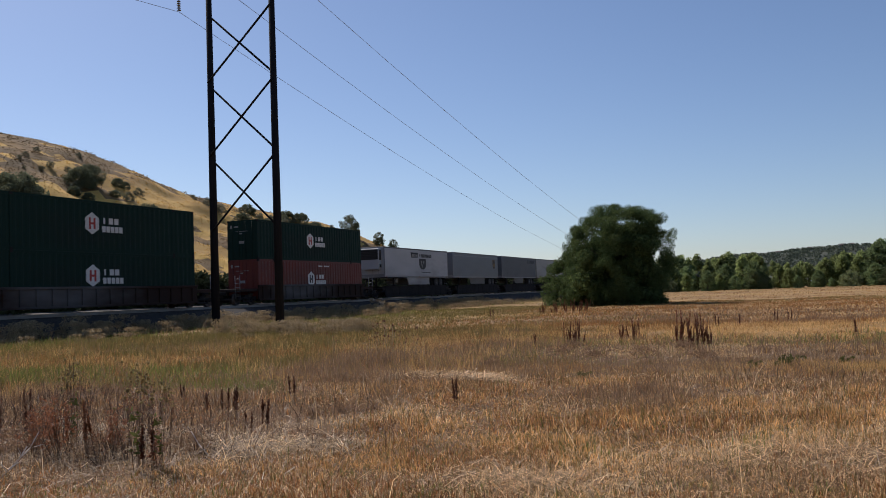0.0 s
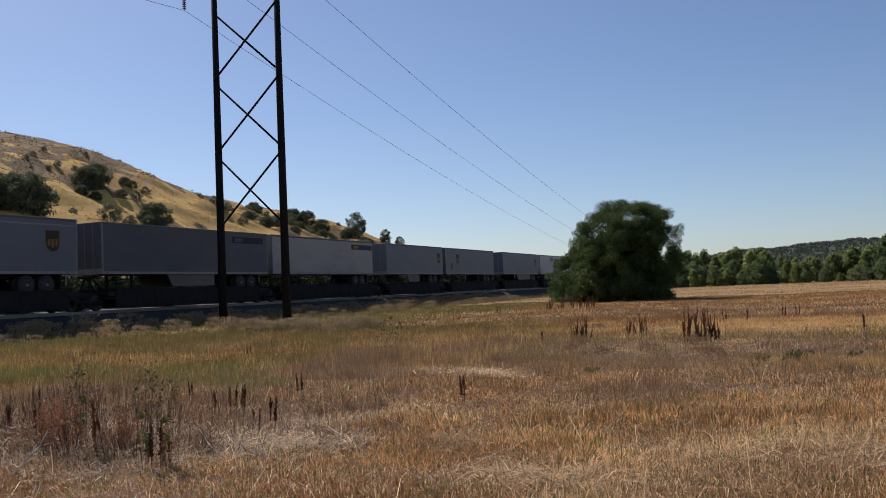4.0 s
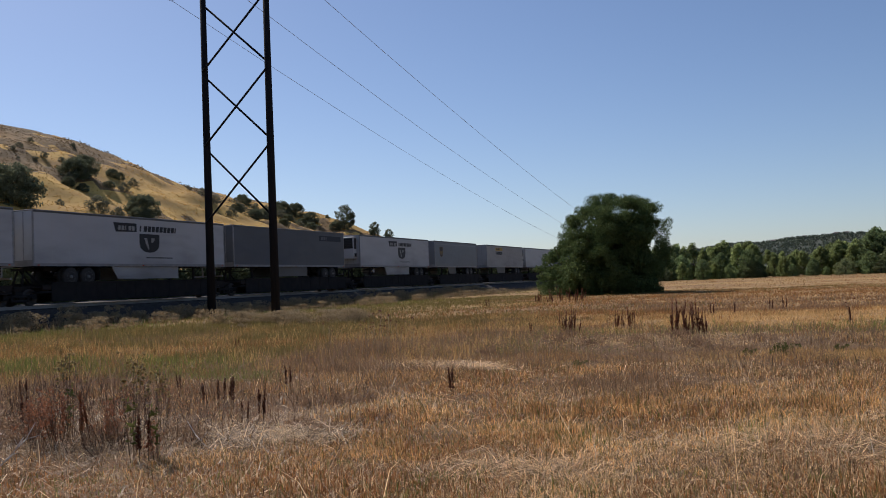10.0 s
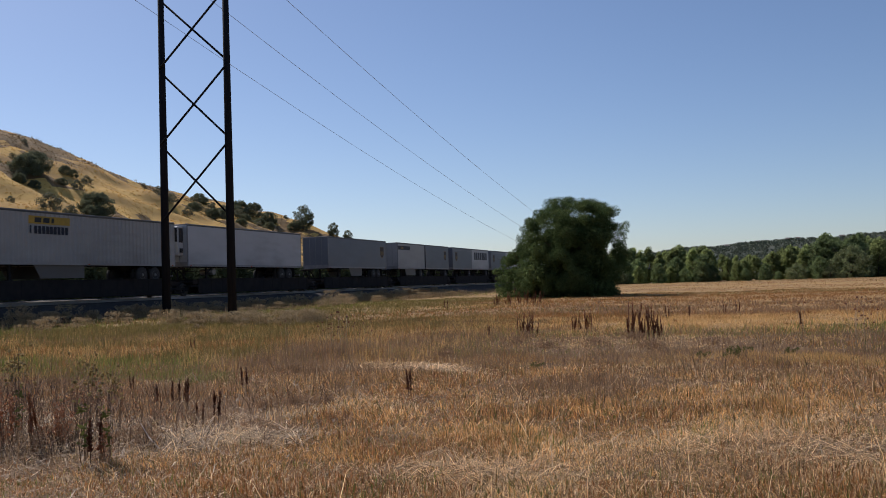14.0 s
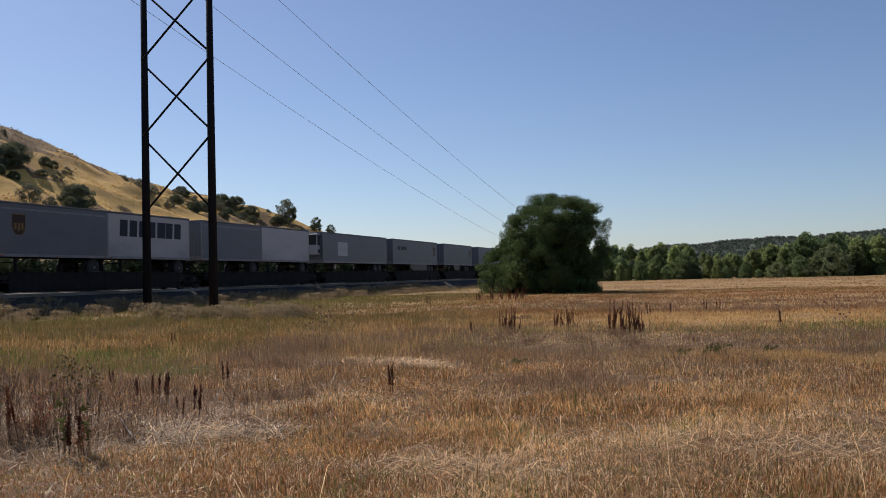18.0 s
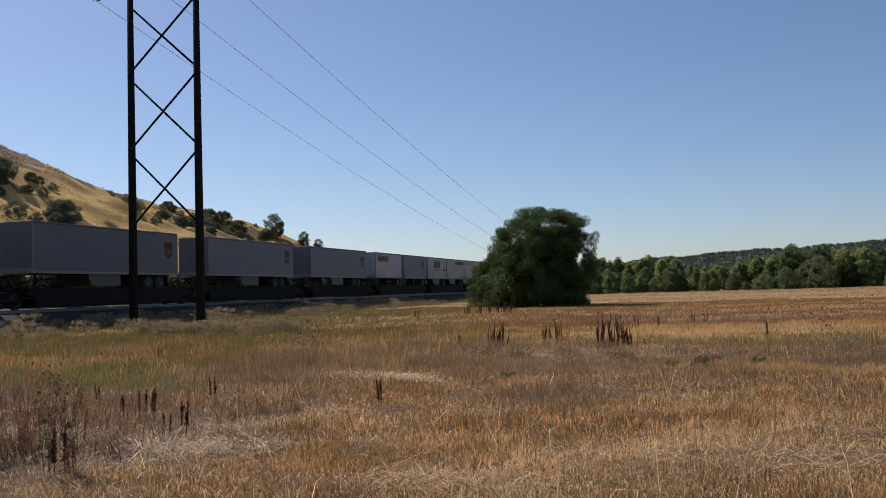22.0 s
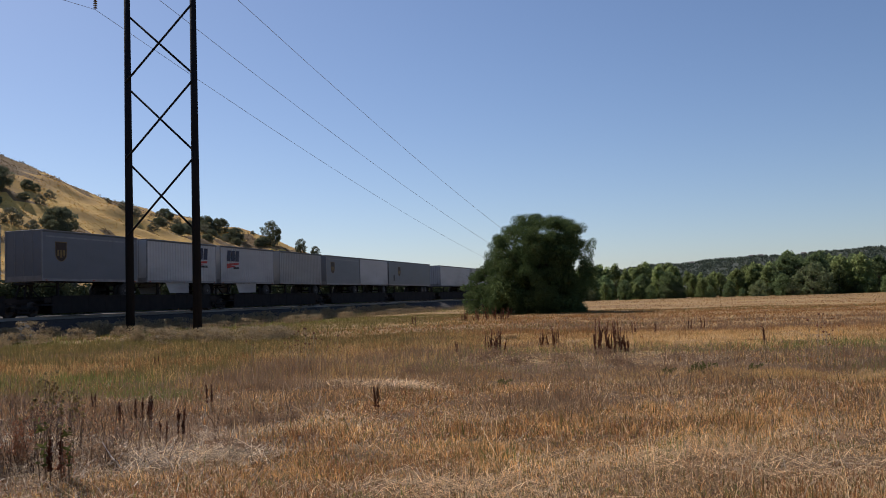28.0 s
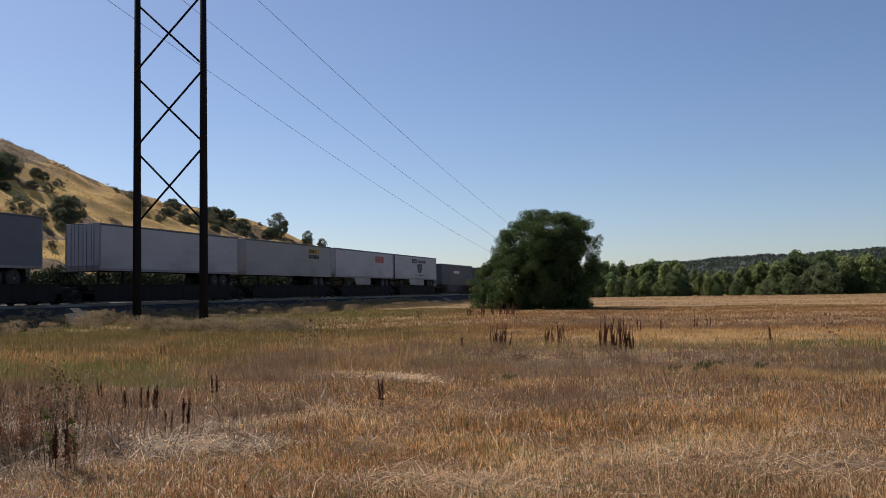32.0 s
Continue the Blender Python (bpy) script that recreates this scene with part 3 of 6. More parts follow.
def hex_mark(t, y, z, s, upper=True):
    pts = [(y + 0.58 * s * math.cos(a), z + 0.62 * s * math.sin(a)) for a in [math.pi / 2 + k * math.pi / 3 for k in range(6)]]
    h = part("hexagon_logo", poly_plate(pts, 0.01), M_MARKWHITE, t, "white hexagon emblem")
    bm = B()
    for k in (-0.17, 0.17):
        box(bm, HALF + 0.002, HALF + 0.016, y + (k - 0.07) * s, y + (k + 0.07) * s, z - 0.32 * s, z + 0.32 * s)
    box(bm, HALF + 0.002, HALF + 0.016, y - 0.14 * s, y + 0.14 * s, z - 0.06 * s, z + 0.06 * s)
    part("emblem_mark", bm, M_REDMARK if upper else M_INK, h)
    bars(t, "name_letters", y + 0.85 * s, y + 2.1 * s, z + 0.02, 0.34 * s, M_MARKWHITE, "IHH")
    bars(t, "name_letters", y + 0.75 * s, y + 2.4 * s, z - 0.45 * s, 0.34 * s, M_MARKWHITE, "HHHHH")


def container(label, material, z0, mark, L=16.15, H=2.9):
    """A corrugated steel container with corner posts, castings and doors, its floor at z0 above the rail."""
    t = tagged(new("shipping_container"), label, "container", "stacked containers")
    bm = corrugated(B(), 0.03, L - 0.03, 0.1, H - 0.06, 0.42, 0.03, HALF - 0.006)
    part("body", bm, material, t)
    bm = B()
    for s in (-1, 1):
        box(bm, s * (HALF - 0.12), s * (HALF + 0.004), 0, L, 0, 0.16)
        box(bm, s * (HALF - 0.10), s * (HALF + 0.004), 0, L, H - 0.13, H)
        for yy in (0, 1.95, 14.1, L - 0.16):
            box(bm, s * (HALF - 0.14), s * (HALF + 0.01), yy, yy + 0.16, 0, H)
    for yy in (0, L - 0.1):
        box(bm, -HALF, HALF, yy, yy + 0.1, 0, 0.16)
        box(bm, -HALF, HALF, yy, yy + 0.1, H - 0.13, H)
    part("frame", bm, material, t)
    for s in (-1, 1):
        for yy in (0, 1.95, 14.1, L - 0.17):
            for zz in (0, H - 0.13):
                part("corner_casting", box(B(), s * (HALF - 0.10), s * (HALF + 0.016), yy - 0.004, yy + 0.174, zz - 0.004, zz + 0.13), M_BLACK, t)
    bm = B()
    for k in range(40):
        box(bm, -HALF + 0.06, HALF - 0.06, 0.2 + k * 0.4, 0.42 + k * 0.4, H - 0.06, H - 0.025)
    part("roof_panel", bm, material, t)
    for s in (-1, 1):
        d = part("door", box(B(), min(0, s * 1.2) + 0.01, max(0, s * 1.2) - 0.01, -0.012, 0.03, 0.16, H - 0.14), material, t)
        for x in (0.3, 0.85):
            part("lock_rod", rod(B(), (s * x, -0.035, 0.1), (s * x, -0.035, H - 0.1), 0.018, 6), material, d)
    # small white markings on the doors
    for x0, x1, z0_, z1_ in ((-1.05, -0.85, H - 0.58, H - 0.34), (-0.72, -0.30, H - 0.52, H - 0.42), (-0.6, 0.5, H - 0.83, H - 0.80), (-0.25, 0.0, H - 1.02, H - 0.94), (-0.3, 0.15, H - 1.72, H - 1.52)):
        part("door_marking", box(B(), x0, x1, -0.016, -0.011, z0_, z1_), M_MARKDIM, t, "small white marking")
    mark(t)
    return t


def add_container(t, u, z):
    TRAIN.append((t, u))
    t.matrix_basis = pose(TRACK_X, u, RAIL_Z + z)


# ---- rail cars ----
def mesh_truck():
    bm = B()
    for s in (-1, 1):
        x = s * 1.0
        for ya, yb, za, zb in ((-1.05, 1.05, 0.42, 0.56), (-0.55, 0.55, 0.20, 0.32)):
            box(bm, x - 0.07, x + 0.07, ya, yb, za, zb, 0.02)
        for yy in (-0.5, 0.5):
            box(bm, x - 0.07, x + 0.07, yy - 0.07, yy + 0.07, 0.28, 0.5)
        for yy in (-0.9, 0.9):
            box(bm, x - 0.09, x + 0.09, yy - 0.16, yy + 0.16, 0.32, 0.60, 0.03)
        for yy in (-0.16, 0.0, 0.16):
            rod(bm, (x, yy, 0.30), (x, yy, 0.55), 0.06, 8)
    box(bm, -1.0, 1.0, -0.22, 0.22, 0.45, 0.72)
    frame_ = mesh_of("truck_frame", bm, M_BLACK)
    bm = lathe_x(B(), [(-0.09, 0.457), (-0.055, 0.457), (-0.05, 0.425), (0.05, 0.415), (0.055, 0.36), (0.02, 0.34), (0.02, 0.16), (0.06, 0.12), (0.12, 0.1), (0.12, 0.0001)], 0, 0, 0, 24)
    return frame_, mesh_of("rail_wheel", bm, M_WHEEL)


TRUCK, RAILWHEEL = mesh_truck()


def truck(car, y):
    f = part("truck", TRUCK, None, car)
    f.location = (0, y, 0)
    for yy in (-0.9, 0.9):
        part("wheel_axle", rod(B(), (-0.75, yy, 0.4155), (0.75, yy, 0.4155), 0.08, 8), M_WHEEL, f)
        for s in (-1, 1):
            w = part("rail_wheel", RAILWHEEL, None, f)
            w.location = (s * 0.7525, yy, 0.4155)
            if s < 0:
                w.rotation_euler = (0, 0, math.pi)


def spine_car(L, rear_truck=False):
    """One platform of an articulated car: a slender spine, tyre decks, hitches and the truck under its front joint."""
    c = tagged(new("spine_car"), "low rust-brown railcar with a slender central spine", "railcar", "railcars of the train")
    bm = box(B(), -0.33, 0.33, 0.9, L - 0.9, 0.50, 1.02, 0.03)
    box(bm, -0.45, 0.45, 0.0, 1.0, 0.72, 1.0, 0.03)
    box(bm, -0.45, 0.45, L - 1.0, L, 0.72, 1.0, 0.03)
    part("spine", bm, M_CAR, c)
    ya = L - 5.8
    for y0, y1 in ((ya, L - 0.9), (1.2, 4.2)):
        bm = B()
        for s in (-1, 1):
            box(bm, s * 0.85 - 0.42, s * 0.85 + 0.42, y0, y1, 0.90, 0.95)
            box(bm, s * 1.29 - 0.03, s * 1.29 + 0.03, y0, y1, 0.80, 1.06)
            for k in range(4):
                yk = y0 + (y1 - y0) * (k + 0.5) / 4
                box(bm, min(s * 0.33, s * 1.26), max(s * 0.33, s * 1.26), yk - 0.05, yk + 0.05, 0.74, 0.90)
        part("tyre_deck", bm, M_CAR, c, "pressed steel decks beside the spine")
    bm = B()
    for s in (-1, 1):
        rod(bm, (s * 0.35, 0.75, 1.0), (s * 0.2, 1.0, 1.82), 0.06, 8)
        rod(bm, (s * 0.35, 2.0, 1.0), (s * 0.2, 1.15, 1.82), 0.05, 8)
    box(bm, -0.45, 0.45, 0.75, 1.45, 1.82, 1.96, 0.03)
    part("hitch", bm, M_BLACK, c, "black steel trailer hitch")
    bm = B()
    for s in (-1, 1):
        rod(bm, (s * 0.5, 4.2, 0.86), (s * 0.5, ya, 0.86), 0.03, 6)
        for k in range(6):
            yk = 4.2 + (ya - 4.2) * (k + 0.5) / 6
            box(bm, min(s * 0.3, s * 0.55), max(s * 0.3, s * 0.55), yk - 0.03, yk + 0.03, 0.74, 0.84)
    part("brake_pipe", bm, M_BLACK, c)
    for s in (-1, 1):
        bm = box(B(), s * 1.335 - 0.03, s * 1.335 + 0.03, 1.75, L - 1.75, 0.20, 1.16)
        for z in (0.17, 1.12):
            box(bm, s * 1.33 - 0.09, s * 1.33 + 0.07, 1.75, L - 1.75, z, z + 0.07)
        n = int((L - 3.5) / 1.3)
        for k in range(n):
            yk = 1.9 + (L - 3.8) * k / (n - 1)
            box(bm, min(s * 1.36, s * 1.41), max(s * 1.36, s * 1.38), yk - 0.04, yk + 0.04, 0.24, 1.12)
        part("side_sill", bm, M_BLACK, c, "deep black side sill")
    for y0 in (0.95, L - 1.75):
        part("end_step", box(B(), 0.6, 1.36, y0, y0 + 0.8, 0.62, 0.72), M_BLACK, c)
    truck(c, 0.0)
    if rear_truck:
        truck(c, L - 2.0)
    return c


def well_car(L=20.6):
    """A deep well car: ribbed side sills, end platforms, ladders and two trucks."""
    c = tagged(new("well_car"), "rusty brown well car with ribbed side sills", "railcar", "railcars of the train")
    a, b = 2.1, L - 2.1
    for s in (-1, 1):
        bm = B()
        box(bm, s * 1.34 - 0.04, s * 1.34 + 0.04, a, b, 0.36, 1.30)
        box(bm, s * 1.38 - 0.09, s * 1.38 + 0.09, a, b, 1.28, 1.42, 0.015)
        box(bm, s * 1.38 - 0.09, s * 1.38 + 0.09, a, b, 0.28, 0.40, 0.015)
        n = 16
        for k in range(n):
            y = a + (b - a) * (k + 0.5) / n
            box(bm, min(s * 1.38, s * 1.46), max(s * 1.38, s * 1.46), y - 0.05, y + 0.05, 0.40, 1.28)
        part("side_sill", bm, M_BROWN, c, "ribbed brown steel side")
    for k in range(6):
        y = a + 0.5 + (b - a - 1.0) * k / 5
        part("floor_beam", box(B(), -1.3, 1.3, y - 0.12, y + 0.12, 0.28, 0.40), M_BROWN, c)
    for y0, y1 in ((0.0, a), (b, L)):
        e = part("end_platform", box(B(), -1.3, 1.3, y0, y1, 0.95, 1.16, 0.02), M_BROWN, c)
        yy = y0 if y0 == 0 else y1
        for s in (-1, 1):
            bm = B()
            for x in (1.25, 0.85):
                rod(bm, (s * x, yy, 0.5), (s * x, yy, 2.1), 0.018, 6)
            for k in range(5):
                rod(bm, (s * 0.85, yy, 0.65 + 0.3 * k), (s * 1.25, yy, 0.65 + 0.3 * k), 0.014, 6)
            part("ladder", bm, M_STEEL, e)
    for yy, d in ((0.0, -1), (L, 1)):
        part("coupler", box(B(), -0.12, 0.12, min(yy, yy + d * 0.75), max(yy, yy + d * 0.75), 0.72, 0.98, 0.03), M_BLACK, c)
    truck(c, 1.15)
    truck(c, L - 1.15)
    return c


# ---- the consist, from the head of the train to its tail (metres along the track at the start) ----
def build_consist():
    green = "dark green corrugated container with white emblem"
    def m_green(t):
        hex_mark(t, 7.4, 1.62, 1.0)
    def m_red(t):
        hex_mark(t, 7.4, 1.45, 1.0, False)
        bars(t, "small_lettering", 8.6, 10.4, 2.45, 0.10, M_MARKWHITE, "HHH HHHH")
    def m_low(t):
        bars(t, "name_letters", 6, 9, 1.6, 0.4, M_MARKWHITE, "HHHH")
    stacks = ((29.45, M_GREEN, m_green), (52.8, M_RED, m_red), (695.6, M_GREY, m_low), (718.9, M_GREY, m_low))
    for u, lower, mk in stacks:
        emblem = lower in (M_GREEN, M_RED)
        lo = container("faded red corrugated container set in a well car" if lower is M_RED else (green + " in a well car" if emblem else "grey corrugated container riding alone on a well car"), lower, 0.4, mk)
        # the grey ones ride singly, high on the sills of their cars
        add_container(lo, u, 0.4 if emblem else 1.43)
        if emblem:
            up = container(green + " on another", M_GREEN, 3.3, m_green)
            add_container(up, u, 3.305)
        add(well_car(), u - 2.22)

    # 53-foot trailers
    crest_reefer = trailer("reefer_trailer", "white refrigerated trailer with a dark crest on its side", 16.15, M_WHITE, reefer=True, skirt=(5.2, 11.0))
    crest_mark(crest_reefer, 9.0)
    add(crest_reefer, 73.8)
    again(crest_reefer, 251.2)
    again(crest_reefer, 677.0)
    van = trailer("dry_van_trailer", "white box trailer with dark lettering and a crest", 16.15, M_WHITE, skirt=(5.6, 11.4), tandem_at=3.2, gear_at=13.2)
    crest_mark(van, 8.6)
    add(van, 197.4)
    again(van, 214.75)
    shield53 = trailer("parcel_trailer", "silver-grey box trailer with a brown shield near its rear", 16.15, M_SILVER, skirt=(5.4, 11.0), stripe=M_ALU)
    shield_mark(shield53, 14.5)
    add(shield53, 91.7)
    bar53 = trailer("dry_van_trailer", "grey box trailer with a dark name band at its top corner", 16.15, M_GREY, skirt=(5.4, 10.0))
    bar_mark(bar53, 11.9, 15.6, accent=(12.2, 13.4, M_GREY))
    add(bar53, 109.65)
    again(bar53, 232.0)
    navy53 = trailer("dry_van_trailer", "pale grey box trailer with a navy name band at its rear", 16.15, M_CREAM, gear_at=3.0)
    bar_mark(navy53, 12.2, 16.0, accent=(12.6, 13.7, M_ORANGE))
    add(navy53, 126.4)
    shield53b = trailer("parcel_trailer", "silver-grey box trailer with a brown shield near its front", 16.0, M_SILVER)
    shield_mark(shield53b, 3.6)
    part("placard", plate(B(), 1.55, 1.95, 2.6, 3.3), M_INK, shield53b)
    add(shield53b, 160.1)
    again(shield53b, 604.5)
    freight = trailer("parcel_trailer", "silver-grey box trailer with short dark lettering and a shield", 16.1, M_SILVER, skirt=(6.0, 12.2))
    bars(freight, "name_letters", 1.5, 4.6, 3.72, 0.42, M_INK, "HHH HHHHHHH")
    shield_mark(freight, 14.9)
    add(freight, 419.3)
    bare = trailer("parcel_trailer", "silver-grey box trailer with a small shield near its rear", 16.1, M_SILVER, skirt=(6.0, 12.2))
    shield_mark(bare, 14.9, 3.75, 0.9)
    add(bare, 180.0)
    ribbed53 = trailer("intermodal_container", "white ribbed container with a yellow name panel on a chassis", 16.15, M_CREAM, ribs=0.34, container=True, skirt=(4.0, 7.8))
    bar_mark(ribbed53, 3.6, 6.6, 4.25, 4.68, accent=(4.0, 5.8, M_INK), material=M_YELLOW)
    bars(ribbed53, "name_letters", 3.7, 6.5, 3.72, 0.42, M_NAVY, "IHHHHHHHHH")
    add(ribbed53, 286.8)
    smooth53 = trailer("intermodal_container", "cream smooth container with a yellow name panel near its rear", 16.2, M_CREAM, container=True)
    bar_mark(smooth53, 11.2, 13.6, 4.15, 4.6, accent=(11.5, 13.2, M_INK), material=M_YELLOW)
    bars(smooth53, "name_letters", 11.3, 13.6, 3.7, 0.35, M_INK, "HHHHHHHH")
    add(smooth53, 642.7)
    plain = trailer("reefer_trailer", "plain white refrigerated trailer with a cooling unit", 16.15, M_WHITE, reefer=True)
    add(plain, 304.4)
    patch = trailer("reefer_trailer", "grey-white refrigerated trailer with a paler patch", 16.3, M_SILVER, reefer=True)
    part("pale_patch", plate(B(), 3.3, 5.6, 2.75, 4.1), M_WHITE, patch)
    add(patch, 401.0)
    w53 = trailer("dry_van_trailer", "plain white box trailer with lock rods on its end", 16.1, M_WHITE)
    bm = B()
    for x in (-0.3, 0.3, 0.85, -0.85):
        rod(bm, (x, -0.03, BOX0 + 0.1), (x, -0.03, BOX1 - 0.1), 0.016, 6)
    part("end_rods", bm, M_DARKRAIL, w53)
    add(w53, 625.3)
    red53 = trailer("dry_van_trailer", "white box trailer with a small faded red sign", 16.4, M_WHITE, skirt=(5.0, 9.5))
    bars(red53, "name_letters", 10.8, 13.4, 3.75, 0.75, M_REDMARK, "HHHHH")
    add(red53, 660.0)

    # 45-foot parcel trailers
    p45 = trailer("parcel_trailer", "shorter silver-grey box trailer with a shield at its rear", 13.7, M_SILVER, skirt=(4.6, 7.6))
    shield_mark(p45, 12.6)
    add(p45, 145.5)
    for u in (325.8, 438.5, 456.2, 473.7):
        again(p45, u)
    p45f = trailer("parcel_trailer", "shorter silver-grey box trailer with a shield at its front", 13.7, M_SILVER, skirt=(4.0, 6.6), stripe=M_ALU)
    shield_mark(p45f, 1.9)
    add(p45f, 269.1)

    # 28-foot trailers in pairs
    def pup(label, m, **kw):
        return trailer("short_trailer", label, 8.55, m, gear_at=1.6, **kw)
    a = pup("short cream trailer with a navy band round its front", M_CREAM, skirt=(2.2, 5.6))
    bar_mark(a, 0.1, 3.8, accent=(0.9, 2.0, M_GOLD))
    add(a, 342.9)
    ur = pup("short silver-grey trailer with a shield near its rear", M_SILVER)
    shield_mark(ur, 7.2)
    add(ur, 351.9)
    again(ur, 499.9)
    uf = pup("short silver-grey trailer with a shield near its front", M_SILVER, stripe=M_ALU)
    shield_mark(uf, 1.5)
    add(uf, 362.3)
    for u in (380.9, 548.45, 586.8):
        again(uf, u)
    rw = pup("short white trailer with tall dark blue lettering", M_WHITE)
    bars(rw, "name_letters", 1.1, 7.7, 3.45, 1.05, M_NAVY, "HHHHWHH", 0.05)
    add(rw, 370.85)
    wp = pup("plain short white trailer", M_WHITE)
    add(wp, 389.5)
    for u in (536.9, 595.5):
        again(wp, u)
    yl = pup("short ribbed white trailer with an orange name panel", M_WHITE, ribs=0.32)
    bar_mark(yl, 0.5, 4.1, 3.92, 4.64, material=M_ORANGE)
    bars(yl, "name_letters", 0.8, 3.85, 4.06, 0.44, M_INK, "HHHHHH")
    add(yl, 490.3)
    ab = pup("short grey trailer with large slanted dark lettering", M_CREAM, skirt=(2.2, 5.4))
    bars(ab, "name_letters", 2.9, 5.7, 3.55, 0.95, M_NAVY, "HHH", 0.25)
    bars(ab, "small_lettering", 2.4, 5.6, 3.2, 0.22, M_ORANGE, "HHHHHHI")
    bar_mark(ab, 6.9, 8.2, 3.15, 3.4, material=M_INK)
    add(ab, 509.2)
    cb = pup("short cream trailer with a navy band at its rear", M_CREAM, skirt=(1.2, 4.4))
    bar_mark(cb, 4.2, 8.4, accent=(4.4, 5.4, M_GOLD))
    add(cb, 518.15)
    yt = pup("short ribbed white trailer with faded yellow lettering", M_WHITE, ribs=0.32)
    bars(yt, "name_letters", 0.4, 5.6, 4.2, 0.42, M_YELLOW, "HHHHHH")
    add(yt, 528.0)
    yr = pup("short ribbed white trailer with blue letters near its rear", M_WHITE, ribs=0.32, skirt=(2.2, 5.0))
    yf = pup("short ribbed white trailer with blue letters near its front", M_WHITE, ribs=0.32, skirt=(2.4, 5.6))
    for t, y in ((yr, 6.5), (yf, 1.9)):
        bars(t, "name_letters", y - 0.95, y + 0.95, 3.78, 0.85, M_BLUEMARK, "HHH", 0.1)
        part("swoosh", poly_plate([(y - 0.95, 3.58), (y + 0.85, 3.70), (y + 0.8, 3.52), (y - 0.4, 3.48), (y + 0.4, 3.40), (y - 0.95, 3.2)], 0.01), M_REDMARK, t, "red flag-like stripe")
        bars(t, "small_lettering", y, y + 0.95, 3.18, 0.16, M_INK, "HHHHHHI")
    add(yr, 558.05)
    add(yf, 567.25)
    rb = pup("plain short ribbed white trailer", M_CREAM, ribs=0.32)
    add(rb, 577.0)
    # platforms under them
    joints = (71.9, 90.9, 108.8, 126.1, 143.9, 159.7, 178.2, 196.8, 214.1, 231.5, 249.9, 268.4, 285.0, 303.7, 323.0, 341.4, 361.3, 380.0, 399.4, 418.3, 436.9,
              454.4, 471.9, 489.3, 508.8, 527.4, 547.4, 567.3, 585.9, 604.2, 623.0, 641.9, 659.6, 676.7, 693.1)
    made = {}
    for i, (p, q) in enumerate(zip(joints, joints[1:])):
        L = round((q - p) * 2) / 2
        end = i % 5 == 4 or i == len(joints) - 2
        if (L, end) in made:
            again(made[L, end], p)
        else:
            made[L, end] = add(spine_car(L, end), p)


build_consist()


# ---- plants ----
M_LEAF = leaf_mat("tree_leaf", (0.070, 0.112, 0.042), (0.120, 0.160, 0.062), 0.6, 0.4, 0.42, 0.8, 0.08)
M_LEAF2 = leaf_mat("willow_leaf", (0.150, 0.185, 0.085), (0.205, 0.225, 0.115), 0.6, 0.35, 0.5, 0.8, 0.1, 0.3)
M_LEAF3 = leaf_mat("far_leaf", (0.200, 0.262, 0.098), (0.290, 0.315, 0.128), 0.08, 0.45, 0.68, 0.8, 0.08, 0.35)
M_LEAF4 = leaf_mat("elm_leaf", (0.138, 0.198, 0.085), (0.200, 0.240, 0.108), 0.1, 0.4, 0.55, 0.8, 0.08, 0.35)
M_FARTREE = leaf_mat("ridge_tree_leaf", (0.100, 0.120, 0.086), (0.140, 0.155, 0.110), 0.02, 0.3, 0.15, 0.95, 0.0)
M_OLIVE = leaf_mat("olive_grass", (0.255, 0.195, 0.070), (0.175, 0.150, 0.052), 0.6, 0.5, 0.35)
M_HILLGRASS = leaf_mat("hill_bunch_grass", (0.680, 0.425, 0.110), (0.500, 0.300, 0.080), 0.1, 0.22, 0.3, 0.9, 0.1)
M_HILLDRY = leaf_mat("hill_brown_grass", (0.200, 0.125, 0.052), (0.115, 0.076, 0.036), 0.1, 0.22, 0.25, 0.9, 0.1)
M_BUSH = leaf_mat("hill_bush_leaf", (0.125, 0.145, 0.090), (0.175, 0.185, 0.115), 0.6, 0.3, 0.42, 0.85, 0.06)
# Two darker leaf tones with the shade behind the track put into them.
M_SHADEBUSH = leaf_mat("shaded_trackside_leaf", (0.062, 0.076, 0.036), (0.095, 0.104, 0.050), 0.6, 0.3, 0.08, 0.9, 0.05)
M_SAGESHADE = leaf_mat("shaded_scrub_leaf", (0.110, 0.112, 0.070), (0.155, 0.150, 0.085), 0.6, 0.3, 0.22)
M_THICKET = leaf_mat("dead_thicket", (0.150, 0.088, 0.055), (0.090, 0.058, 0.040), 0.9, 0.6, 0.2)
M_RUST = leaf_mat("rusty_seed", (0.380, 0.165, 0.080), (0.250, 0.105, 0.055), 1.5, 0.4, 0.3)
M_SAGE = leaf_mat("sage_leaf", (0.190, 0.190, 0.125), (0.140, 0.140, 0.085), 0.6, 0.3, 0.25)
M_SCRUB = leaf_mat("scrub_leaf", (0.270, 0.185, 0.085), (0.175, 0.125, 0.062), 0.6, 0.3, 0.2)
M_STRAW = leaf_mat("golden_straw", (0.770, 0.465, 0.185), (0.450, 0.240, 0.090), 0.9, 0.65, 0.45, 0.38, 0.4)
M_RUSSET = leaf_mat("russet_straw", (0.410, 0.198, 0.072), (0.250, 0.115, 0.044), 0.9, 0.65, 0.45, 0.4, 0.4)
M_PALE = leaf_mat("pale_straw", (0.900, 0.680, 0.405), (0.760, 0.525, 0.280), 0.9, 0.6, 0.45, 0.45, 0.5)
M_LITTER = leaf_mat("bleached_litter", (0.560, 0.435, 0.285), (0.230, 0.165, 0.100), 0.9, 0.8, 0.3, 0.5, 0.4)
